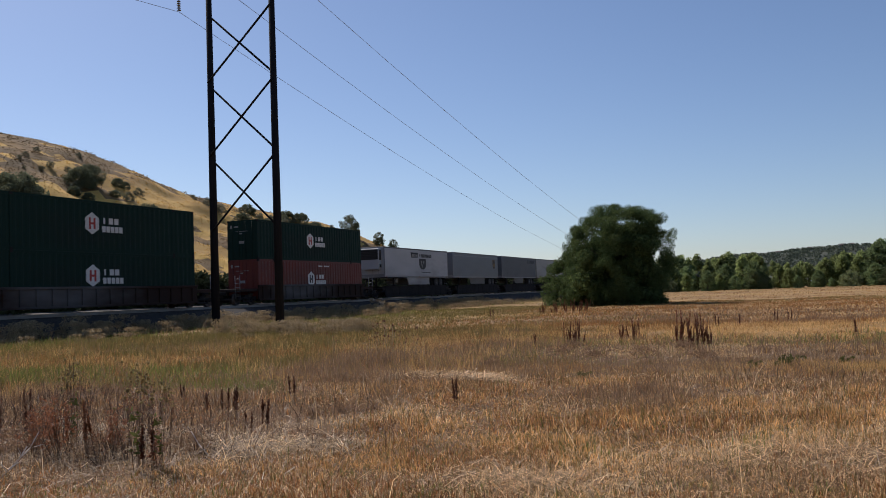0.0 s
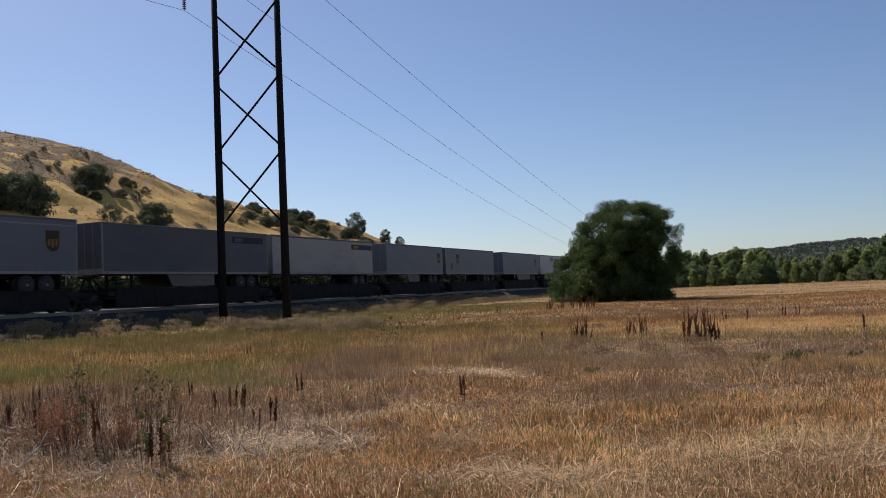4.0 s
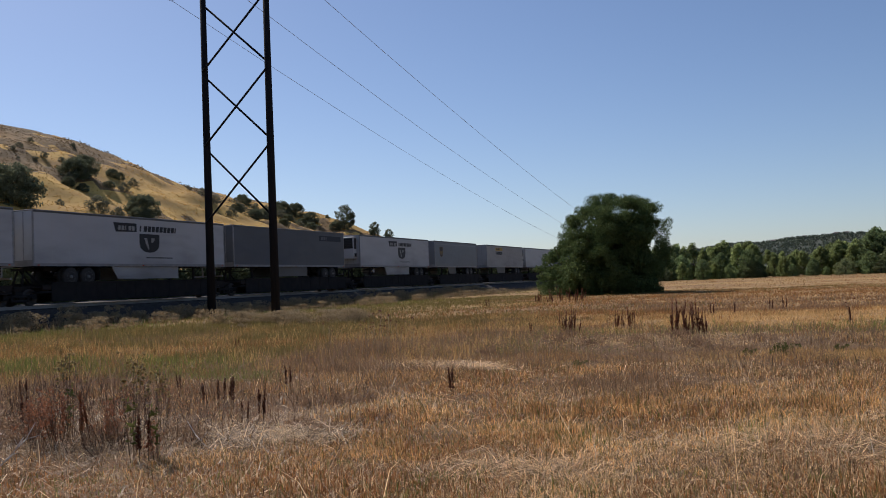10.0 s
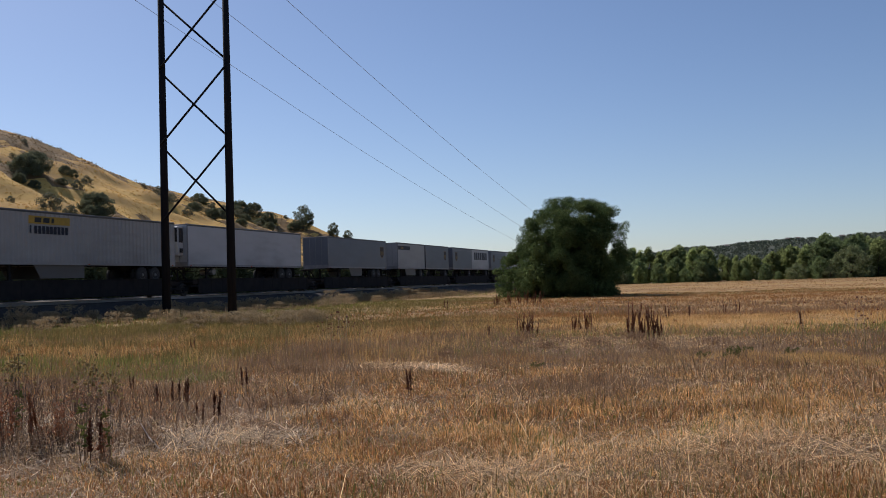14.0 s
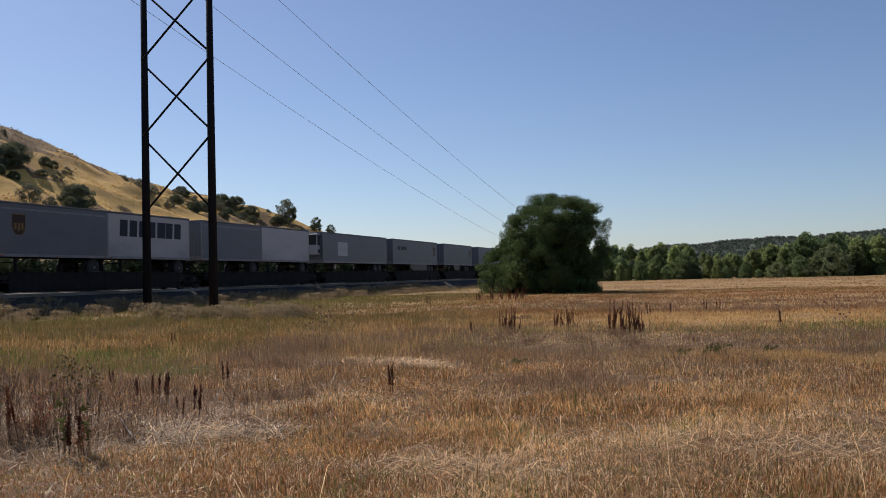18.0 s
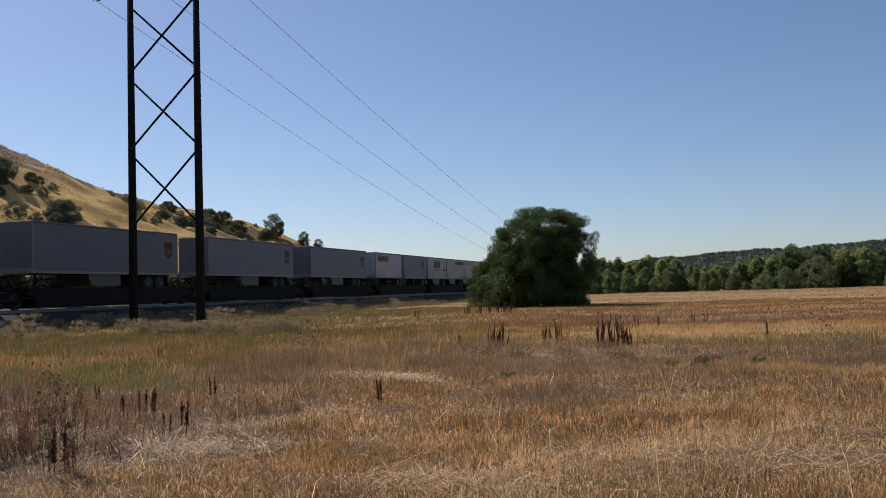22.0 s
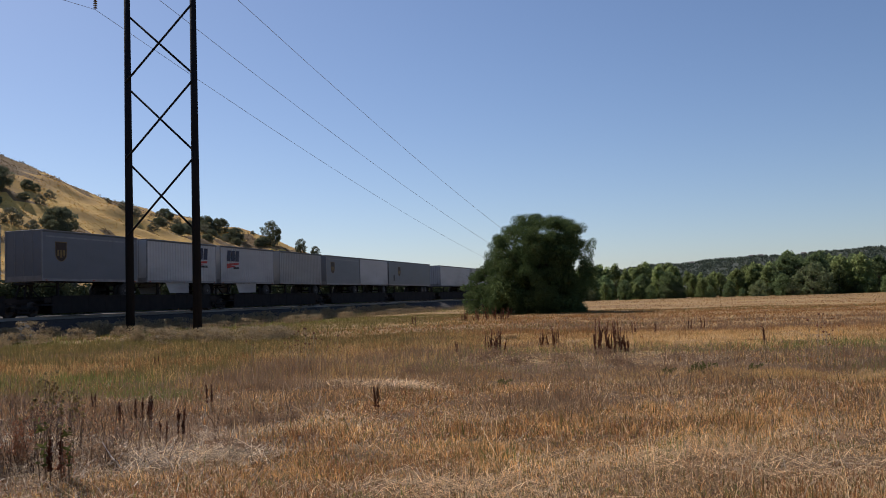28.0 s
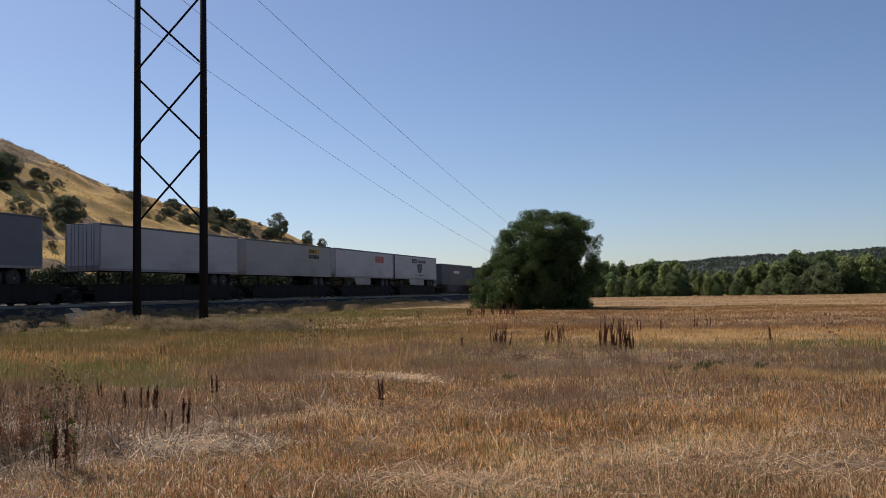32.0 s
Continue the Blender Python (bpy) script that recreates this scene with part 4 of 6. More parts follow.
M_PLUME = leaf_mat("seed_plume", (0.320, 0.198, 0.116), (0.230, 0.150, 0.095), 0.7, 0.4, 0.45, 0.7, 0.2)
M_MAUVE = leaf_mat("dead_weed", (0.320, 0.208, 0.118), (0.225, 0.146, 0.088), 0.9, 0.6, 0.45, 0.6, 0.2)
M_GREENGRASS = leaf_mat("green_grass", (0.140, 0.190, 0.040), (0.235, 0.235, 0.070), 0.5, 0.4, 0.4)
M_DOCK = leaf_mat("dock_seed", (0.165, 0.066, 0.038), (0.085, 0.036, 0.024), 2.0, 0.35, 0.2)
M_DOCKRED = leaf_mat("rusty_dock_seed", (0.215, 0.080, 0.042), (0.120, 0.046, 0.028), 2.0, 0.35, 0.25)
M_BLEACHED = mat("bleached_wood", (0.62, 0.56, 0.50), (0.45, 0.40, 0.36), scale=8.0, rough=0.85, bump=0.3)
M_STEM = leaf_mat("weed_stem", (0.200, 0.130, 0.080), (0.14, 0.09, 0.055), 2.0, 0.3, 0.1)
M_BROOM = leaf_mat("rabbitbrush", (0.420, 0.320, 0.185), (0.260, 0.200, 0.110), 1.2, 0.4, 0.35)
M_FLOWER = leaf_mat("dry_yellow_flower", (0.420, 0.325, 0.150), (0.270, 0.200, 0.090), 3.0, 0.4, 0.4)
M_WEEDLEAF = leaf_mat("weed_leaf", (0.085, 0.098, 0.030), (0.135, 0.138, 0.048), 1.5, 0.3, 0.35, 0.9, 0.05)


FAR_STRAW = {"golden_straw": leaf_mat("far_golden_straw", (0.760, 0.495, 0.205), (0.500, 0.300, 0.118), 0.5, 0.22, 0.45, 0.8, 0.15),
             "russet_straw": leaf_mat("far_russet_straw", (0.400, 0.205, 0.080), (0.270, 0.130, 0.052), 0.5, 0.22, 0.45, 0.8, 0.15),
             "pale_straw": leaf_mat("far_pale_straw", (0.820, 0.590, 0.300), (0.660, 0.430, 0.190), 0.5, 0.22, 0.45, 0.8, 0.15),
             "seed_plume": leaf_mat("far_seed_plume", (0.320, 0.202, 0.120), (0.230, 0.152, 0.098), 0.5, 0.25, 0.45, 0.8, 0.15),
             "dead_weed": leaf_mat("far_dead_weed", (0.310, 0.210, 0.132), (0.225, 0.148, 0.098), 0.5, 0.25, 0.45, 0.8, 0.15)}


def leaf_cloud(n, centres, radii, size, flat=0.8):
    """Leaves as small quads scattered through the shells of many clumps."""
    k = rng.choice(len(centres), n, p=radii ** 2 / (radii ** 2).sum())
    d = rng.normal(size=(n, 3))
    d /= np.linalg.norm(d, axis=1)[:, None]
    r = radii[k] * rng.uniform(0.3, 1.12, n) ** 0.6
    p = centres[k] + d * r[:, None] * np.array([1, 1, flat])
    a = rng.normal(size=(n, 3)) + d * 0.3
    a /= np.linalg.norm(a, axis=1)[:, None]
    b = np.cross(a, rng.normal(size=(n, 3)))
    b /= np.linalg.norm(b, axis=1)[:, None]
    s = size * rng.uniform(0.6, 1.4, n)[:, None]
    v = np.stack([p - a * s, p + b * s * 0.42, p + a * s, p - b * s * 0.42], 1).reshape(-1, 3)
    return v, np.arange(4 * n).reshape(-1, 4)


def clumps(n, size, spread, low=0.0, full=0.55, taper=0.75):
    """Centres and sizes of the clumps of a crown, filling an uneven dome that stays broad up to the share full of its height."""
    out, rad = [], []
    while len(out) < n:
        q = rng.uniform(-1, 1, 3)
        h = np.hypot(q[0], q[1])
        if h > 1 or (h < 0.5 and rng.uniform() < 0.6):
            continue
        z = (q[2] * 0.5 + 0.5) * (1 - low) + low
        w = 1.0 if z < full else 1.0 - taper * ((z - full) / (1 - full)) ** 1.8
        w *= min(1.0, 0.80 + 0.8 * z)
        w *= 0.93 + 0.07 * math.sin(5 * math.atan2(q[1], q[0]) + 9 * z)
        out.append((q[0] * spread[0] * w, q[1] * spread[1] * w, z * spread[2] * (1 - 0.10 * h)))
        rad.append(size * rng.uniform(0.6, 1.35))
    return np.array(out), np.array(rad)


def limbs(tree, height, r, n, reach, material):
    bm = B()
    p = Vector((0, 0, -0.2))
    for i in range(5):
        q = Vector((0.012 * height * rng.normal(), 0.012 * height * rng.normal(), height * 0.55 * (i + 1) / 5))
        rod(bm, p, q, r * (1 - 0.15 * i), 9, r * (1 - 0.15 * (i + 1)))
        p = q
    trunk = part("trunk", bm, material, tree)
    for i in range(n):
        a = 2 * math.pi * i / n + rng.uniform(-0.4, 0.4)
        z0 = height * rng.uniform(0.10, 0.5)
        e = Vector((math.cos(a) * reach * rng.uniform(0.5, 0.9), math.sin(a) * reach * rng.uniform(0.5, 0.9), height * rng.uniform(0.5, 0.88)))
        m = Vector((e.x * 0.45, e.y * 0.45, z0 + (e.z - z0) * 0.6))
        bm = rod(B(), (0, 0, z0), m, r * 0.45, 7, r * 0.28)
        rod(bm, m, e, r * 0.28, 6, r * 0.07)
        part("limb", bm, material, trunk)


def make_tree(name, label, category, group, height, spread, n_clump, clump, n_leaf, leaf, material, low=0.1, r=0.2, n_limb=6, full=0.55, taper=0.75):
    t = tagged(new(name), label, category, group)
    limbs(t, height, r, n_limb, max(spread), M_BARK)
    c, rad = clumps(n_clump, clump, (spread[0], spread[1], height), low, full, taper)
    c[:, 2] -= clump * 0.5
    v, f = leaf_cloud(n_leaf, c, rad, leaf)
    part("crown", raw_mesh("crown", v, f, material), None, t)
    return t


def place(t, x, y, turn=0.0, s=1.0, z=None):
    t.matrix_basis = pose(x, y, float(ground_z(x, y)) if z is None else z, 0, 0, turn)
    t.scale = (s, s, s)
    return t


def place_copy(t, x, y, turn=0.0, s=1.0, z=None):
    c = copy_thing(t, pose(x, y, 0))
    return place(c, x, y, turn, s, z)


# the skyline of the riverside belt: bearing from the standpoint and height of its crowns
BELT_AZ = (-0.15, -0.123, -0.096, -0.080, -0.064, -0.033, -0.022, -0.013, 0.009, 0.027, 0.053, 0.068, 0.077, 0.115, 0.147, 0.176, 0.33)
BELT_H = (8.0, 7.7, 8.5, 7.0, 8.4, 7.8, 6.1, 5.6, 5.4, 6.3, 7.2, 7.6, 10.0, 9.3, 8.4, 8.0, 8.0)


def build_trees():
    lone = make_tree("field_tree", "dense dark-green spreading tree alone in the dry field", "tree", "", 9.0, (4.8, 4.7), 430, 0.56, 230000, 0.056, M_LEAF, 0.0, 0.28, 9, 0.66, 0.45)
    v, f = leaf_cloud(34000, np.stack([rng.uniform(-3.0, 2.8, 56), rng.uniform(-2.8, 2.8, 56), rng.uniform(0.4, 6.2, 56)], 1), np.full(56, 1.0), 0.15)
    part("inner_crown", raw_mesh("inner_crown", v, f, M_LEAF), None, lone)
    place(lone, -13.3, 73.0)
    side = make_tree("willow_bush", "wispy green leafy bush beside the big tree", "bush", "", 5.2, (2.2, 2.4), 70, 0.46, 15000, 0.085, M_LEAF, 0.0, 0.12, 6)
    place(side, -18.3, 75.6, 0, 1.0)
    place_copy(side, -19.7, 77.4, 140, 0.85)
    place_copy(side, -17.3, 73.4, 250, 0.6)
    for x, y, s in ((-53.6, 50.6, 0.92), (-53.3, 53.6, 0.72), (-53.4, 45.5, 0.85), (-54.6, 48.4, 0.7), (-53.0, 41.8, 0.72), (-54.0, 57.0, 0.6)):
        place_copy(side, x, y, 90 * s, s)
    kinds = [make_tree("riverside_tree", "full green cottonwood in the riverside belt", "tree", "riverside trees", 8.6, (3.0, 3.0), 120, 0.72, 4200, 0.27, M_LEAF3, 0.06, 0.2, 5, 0.55),
             make_tree("riverside_tree", "tall slim yellow-green poplar in the riverside belt", "tree", "riverside trees", 9.2, (2.0, 2.0), 110, 0.62, 4000, 0.24, M_LEAF3, 0.04, 0.18, 5, 0.5),
             make_tree("riverside_tree", "low broad willow at the field's edge", "tree", "riverside trees", 5.6, (3.4, 3.4), 100, 0.62, 3600, 0.22, M_LEAF2, 0.0, 0.16, 5),
             make_tree("riverside_tree", "dark green leafy elm in the riverside belt", "tree", "riverside trees", 8.2, (3.2, 3.2), 120, 0.72, 4200, 0.27, M_LEAF4, 0.03, 0.2, 5, 0.6)]
    r = random.Random(3)
    first = set()
    native = (8.9, 9.5, 5.9, 8.5)
    def belt_height(a):
        return float(np.interp(a, BELT_AZ, BELT_H))
    for row, y0, step in ((0, 176, 0.0105), (1, 185, 0.0125), (2, 198, 0.0150)):
        for k in range(int(0.48 / step)):
            a = -0.155 + step * k + r.uniform(-0.008, 0.008)
            d = y0 + r.uniform(-4, 6)
            h = belt_height(a)
            if row == 0:
                kind, h = r.choice((0, 2, 3, 3)), h * r.choice((r.uniform(0.22, 0.42), r.uniform(0.40, 0.78)))
            elif a < -0.115 or 0.072 < a < 0.20:
                kind, h = r.choice((3, 3, 0)), h * r.uniform(0.86, 1.0)
            elif a < -0.03:
                kind, h = r.choice((1, 1, 0)), h * r.uniform(0.84, 1.02)
            else:
                kind, h = r.choice((0, 0, 1, 2)), h * r.uniform(0.80, 1.0)
            s = h / native[kind] * d / 185
            x, y = math.sin(a) * d, math.cos(a) * d
            if kind in first:
                place_copy(kinds[kind], x, y, r.uniform(0, 360), s)
            else:
                first.add(kind)
                place(kinds[kind], x, y, r.uniform(0, 360), s)


build_trees()


def far_houses():
    """Small pale houses among the trees on the ridge far off."""
    wall, roof = mat("house_wall", (0.40, 0.37, 0.33), scale=0.5, rough=0.8), mat("house_roof", (0.20, 0.17, 0.15), scale=0.5, rough=0.8)
    pane = mat("house_window", (0.05, 0.06, 0.07), scale=1.0, rough=0.1)
    r = random.Random(11)
    for az, d in ((-0.012, 1150), (0.020, 1210), (0.051, 1160), (0.061, 1220), (0.104, 1190)):
        h = tagged(new("distant_house"), "small pale house on the far wooded ridge", "house", "houses on the ridge")
        w, l, z = r.uniform(3, 4), r.uniform(4, 6), r.uniform(2.0, 2.4)
        part("wall", box(B(), -l / 2, l / 2, -w / 2, w / 2, -2, z), wall, h)
        bm = B()
        q = [bm.verts.new(v) for v in ((-l / 2 - .4, -w / 2 - .4, z), (l / 2 + .4, -w / 2 - .4, z), (l / 2 + .4, w / 2 + .4, z), (-l / 2 - .4, w / 2 + .4, z), (-l / 2 - .4, 0, z + 1.6), (l / 2 + .4, 0, z + 1.6))]
        for f in ((0, 1, 5, 4), (2, 3, 4, 5), (0, 4, 3), (1, 2, 5), (0, 3, 2, 1)):
            bm.faces.new([q[i] for i in f])
        part("roof", bm, roof, h)
        for k in range(3):
            part("window", box(B(), -l / 2 + l * (k + 0.6) / 3.2, -l / 2 + l * (k + 0.6) / 3.2 + 1.4, -w / 2 - 0.05, -w / 2 + 0.02, 0.7, 1.7), pane, h)
        place(h, math.sin(az) * d, math.cos(az) * d, -math.degrees(az))
    # woods on the ridge
    n = 2700
    a, d = rng.uniform(-0.16, 0.24, n), rng.uniform(760, 1330, n)
    x, y = np.sin(a) * d, np.cos(a) * d
    c = np.stack([x, y, ground_z(x, y) + 1.0], 1)
    v, f = leaf_cloud(56000, c, rng.uniform(1.6, 3.6, n), 1.2)
    tagged(new("far_woods", raw_mesh("far_woods", v, f, M_FARTREE)), "scattered trees on the far ridge", "woods", kind="stuff")


far_houses()


def hill_bushes():
    dark = make_tree("juniper_bush", "dark rounded bush on the grassy hillside", "bush", "hillside bushes", 3.6, (2.6, 2.6), 150, 0.46, 9500, 0.125, M_BUSH, 0.0, 0.1, 4, 0.5, 0.6)
    place(dark, -82.6, 73.3, 0, 1.35)
    for x, y, s in ((-85.2, 70.0, 1.25), (-84.8, 75.4, 0.85), (-91.8, 92.6, 0.85), (-92.4, 94.8, 0.80), (-82.0, 94.7, 0.92), (-80.6, 92.4, 0.62), (-89.6, 89.0, 0.38), (-88.6, 90.6, 0.34),
                    (-96.5, 104.6, 0.42), (-96.6, 106.4, 0.36), (-90.4, 97.6, 0.30), (-106.0, 152.8, 0.62), (-104.0, 151.6, 0.42), (-111.2, 176.3, 0.95), (-108.6, 178.0, 1.0), (-110.0, 174.0, 0.8), (-103.2, 176.2, 0.75),
                    (-97.2, 176.6, 0.55), (-92.2, 131.0, 0.5), (-90.6, 134.6, 0.55), (-92.0, 139.4, 0.5), (-90.4, 143.8, 0.5), (-95.4, 146.0, 0.5), (-96.0, 154.0, 0.55), (-94.0, 160.4, 0.5), (-98.4, 164.0, 0.5)):
        place_copy(dark, x, y, 570 * s, s)
    far_tree = make_tree("hillside_tree", "dark round-headed tree at the foot of the hill", "tree", "trees at the hill's end", 7.4, (3.0, 3.0), 120, 0.66, 15000, 0.13, M_BUSH, 0.03, 0.16, 5, 0.6, 0.5)
    place(far_tree, -95.6, 178.6, 0, 0.80)
    place_copy(far_tree, -91.6, 186.0, 70, 0.46)
    place_copy(far_tree, -89.0, 188.5, 130, 0.42)
    sage = make_tree("sage_bush", "pale grey-green sagebrush on the dry slope", "bush", "hillside bushes", 2.4, (1.7, 1.7), 40, 0.42, 2200, 0.11, M_SAGE, 0.0, 0.06, 4)
    place(sage, -80.5, 84.8, 0, 0.95)
    for x, y, s in ((-79.6, 87.2, 0.7), (-79.0, 90.0, 0.55), (-98.6, 92.0, 0.35), (-99.4, 94.4, 0.4), (-98.4, 96.6, 0.35), (-100.5, 90.0, 0.3), (-91.0, 90.4, 0.6), (-90.2, 100.2, 0.6), (-95.2, 107.8, 0.55), (-86.8, 99.0, 0.5)):
        place_copy(sage, x, y, 300 * s, s)
    r = random.Random(5)
    for _ in range(46):
        x, y = r.uniform(-112, -66), r.uniform(66, 190)
        place_copy(sage, x, y, r.uniform(0, 360), r.uniform(0.15, 0.38))
    for _ in range(34):
        y = r.uniform(122, 166)
        place_copy(sage, -86 - 0.28 * (y - 122) - r.uniform(0, 9), y, r.uniform(0, 360), r.uniform(0.35, 0.8))
    # low scrub all over the slope, thick on the brow and in the gullies
    n = 5200
    x, y = rng.uniform(-132, -54, n), rng.uniform(50, 250, n)
    s = np.clip((-49 - x) / 81, 0, 1)
    k = rng.uniform(0.05, 1.0, n) < browned(x, y) * (0.25 + 0.9 * smooth(0.45, 0.7, vnoise(x, y, 4, 3)))
    x, y = x[k], y[k]
    c = np.stack([x, y, ground_z(x, y) + 0.15], 1)
    v, f = leaf_cloud(len(x) * 14, c, rng.uniform(0.18, 0.5, len(x)) * np.where(s[k] > 0.7, 0.6, 1.0), 0.11)
    tagged(new("hill_scrub", raw_mesh("hill_scrub", v, f, M_SCRUB)), "low brown scrub dotted over the hillside", "scrub", kind="stuff")
    # tussocks of golden grass on the slope
    n = 110000
    x, y = rng.uniform(-130, -53, n), rng.uniform(45, 250, n)
    v, f = blades(x, y, rng.uniform(0.07, 0.18, n), rng.uniform(0.14, 0.34, n), 0.9, simple=True)
    b = browned(x, y) > rng.uniform(0.38, 0.66, n)
    tri = v.reshape(-1, 3, 3)
    for name, m, material, label in (("hill_grass", ~b, M_HILLGRASS, "golden bunch grass on the hillside"), ("hill_brown_grass", b, M_HILLDRY, "brown withered growth in patches on the hillside")):
        tagged(new(name, raw_mesh(name, tri[m].reshape(-1, 3), np.arange(3 * m.sum()).reshape(-1, 3), material)), label, "grass", kind="stuff")


# ---- grass and weeds of the field ----
def sector(n, d0, d1, a0=-15, a1=55):
    """Points spread evenly over a fan of the field before the standpoint (degrees left of the track's line)."""
    a = np.radians(rng.uniform(a0, a1, n))
    d = np.sqrt(rng.uniform(d0 ** 2, d1 ** 2, n))
    return -np.sin(a) * d, np.cos(a) * d


def blades(x, y, h, w, lean, lie=0.0, lift=0.0, simple=False):
    """Upright or leaning blades that bend over: a quad that tapers and a tip, or far off a single spike."""
    n = len(x)
    z = ground_z(x, y) - 0.01 + lift
    a = rng.uniform(0, 2 * np.pi, n)
    t = rng.uniform(0, 2 * np.pi, n)
    tilt = np.clip(np.abs(rng.normal(lie, lean, n)), 0, 1.5)
    up = np.stack([np.sin(tilt) * np.cos(a), np.sin(tilt) * np.sin(a), np.cos(tilt)], 1)
    side = np.stack([np.cos(t), np.sin(t), np.zeros(n)], 1)
    p = np.stack([x, y, z], 1)
    bend = np.stack([np.cos(a), np.sin(a), np.full(n, -0.5)], 1) * (h * rng.uniform(0.1, 0.75, n))[:, None]
    e = p + up * h[:, None] + bend * np.minimum(1, tilt * 2)[:, None]
    e[:, 2] = np.maximum(e[:, 2], z + 0.02)
    s = side * (w * 0.5)[:, None]
    if simple:
        return np.stack([p - s, p + s, e], 1).reshape(-1, 3), np.arange(3 * n).reshape(-1, 3)
    m = p + up * (h * 0.55)[:, None]
    v = np.stack([p - s, p + s, m + s * 0.8, m - s * 0.8, e], 1).reshape(-1, 3)
    i = np.arange(n)[:, None] * 5
    f = np.concatenate([i + np.array([[0, 1, 2]]), i + np.array([[0, 2, 3]]), i + np.array([[3, 2, 4]])])
    return v, f


hill_bushes()


def cover(x, y):
    """How much dead weed and green grass the field carries at a place."""
    d = np.hypot(x, y)
    a = np.degrees(np.arctan2(-x, y))
    wob = 3.2 * (vnoise(x, y, 3.5, 1) - 0.5) + 1.6 * (vnoise(x, y, 1.2, 2) - 0.5)
    near_edge = np.interp(a, [-15, 0, 8, 14, 22, 28, 36, 42, 55], [19, 17.5, 17.0, 16.4, 13.6, 11.6, 9.3, 8.8, 8.4])
    far_edge = np.interp(a, [-15, 0, 15, 28, 36, 44, 55], [22, 23, 24, 23, 15.5, 18.5, 20.0])
    weed = smooth(near_edge - 0.7, near_edge + 0.7, d + wob * 0.5) * smooth(far_edge + 2.5, far_edge - 2.5, d + wob)
    weed = weed * (0.35 + 0.55 * smooth(0.3, 0.6, vnoise(x, y, 1.8, 5))) + 0.30 * smooth(0.72, 0.85, vnoise(x, y, 2.4, 6)) * (d > 7)
    weed = weed + 0.75 * np.exp(-((a - 9.5) / 4.2) ** 2 - ((d + 0.4 * wob - 12.7) / 1.5) ** 2)
    weed = weed + 0.55 * smooth(15, 9, a) * smooth(34, 38, d + wob) * smooth(56, 48, d + wob)
    dd = d - 0.36 * (a - 35)
    green = smooth(32, 35, a) * smooth(14.6, 16.0, dd + wob * 0.4) * smooth(20.5, 18.5, dd + wob * 0.4) * (0.50 + 0.9 * smooth(0.40, 0.62, vnoise(x, y, 2.6, 19)))
    green = green + 0.55 * smooth(-22, -31, x) * smooth(0.35, 0.6, vnoise(x, y, 4, 7))
    green = green + 0.42 * smooth(18, 20, d + wob) * smooth(28, 23, d + wob) * smooth(33, 12, a) * smooth(0.3, 0.55, vnoise(x, y, 3, 8))
    return np.clip(weed, 0, 1), np.clip(green, 0, 1)


def litter(x, y):
    """Where the grass gives way to rotting stalks and a dead thicket."""
    d = np.hypot(x, y)
    a = np.degrees(np.arctan2(-x, y))
    wob = 1.8 * (vnoise(x, y, 1.6, 31) - 0.5) + 1.0 * (vnoise(x, y, 0.6, 32) - 0.5)
    return smooth(23, 29, a + 4 * wob) * smooth(8.5, 9.0, d + 0.5 * wob) * smooth(13.8, 12.6, d + wob)


def tufts(n, per, d0, d1, spread):
    """Points gathered in tufts."""
    x, y = sector(n, d0, d1)
    x, y = np.repeat(x, per), np.repeat(y, per)
    return x + rng.normal(0, spread, len(x)), y + rng.normal(0, spread, len(y))


HEAPS = ((-6.3, 15.2, 0.55), (-1.2, 19.6, 1.0), (-3.0, 21.6, 1.1), (-5.5, 7.9, 0.55), (-4.9, 8.25, 0.28), (-2.1, 6.9, 0.30), (0.3, 8.3, 0.55), (-7.9, 7.3, 0.9), (-8.9, 7.0, 0.7), (-5.2, 14.4, 0.35), (-2.3, 21.3, 1.0), (-4.4, 21.0, 1.2), (-3.4, 19.8, 0.9), (-6.9, 8.2, 0.5))


def heaped(x, y):
    """Where straw lies in drifts and nothing stands."""
    out = np.zeros(len(x))
    for cx, cy, r in HEAPS:
        out += np.exp(-(((x - cx) / 1.5) ** 2 + (y - cy) ** 2) / (2 * r * r))
    return np.clip(out, 0, 1)


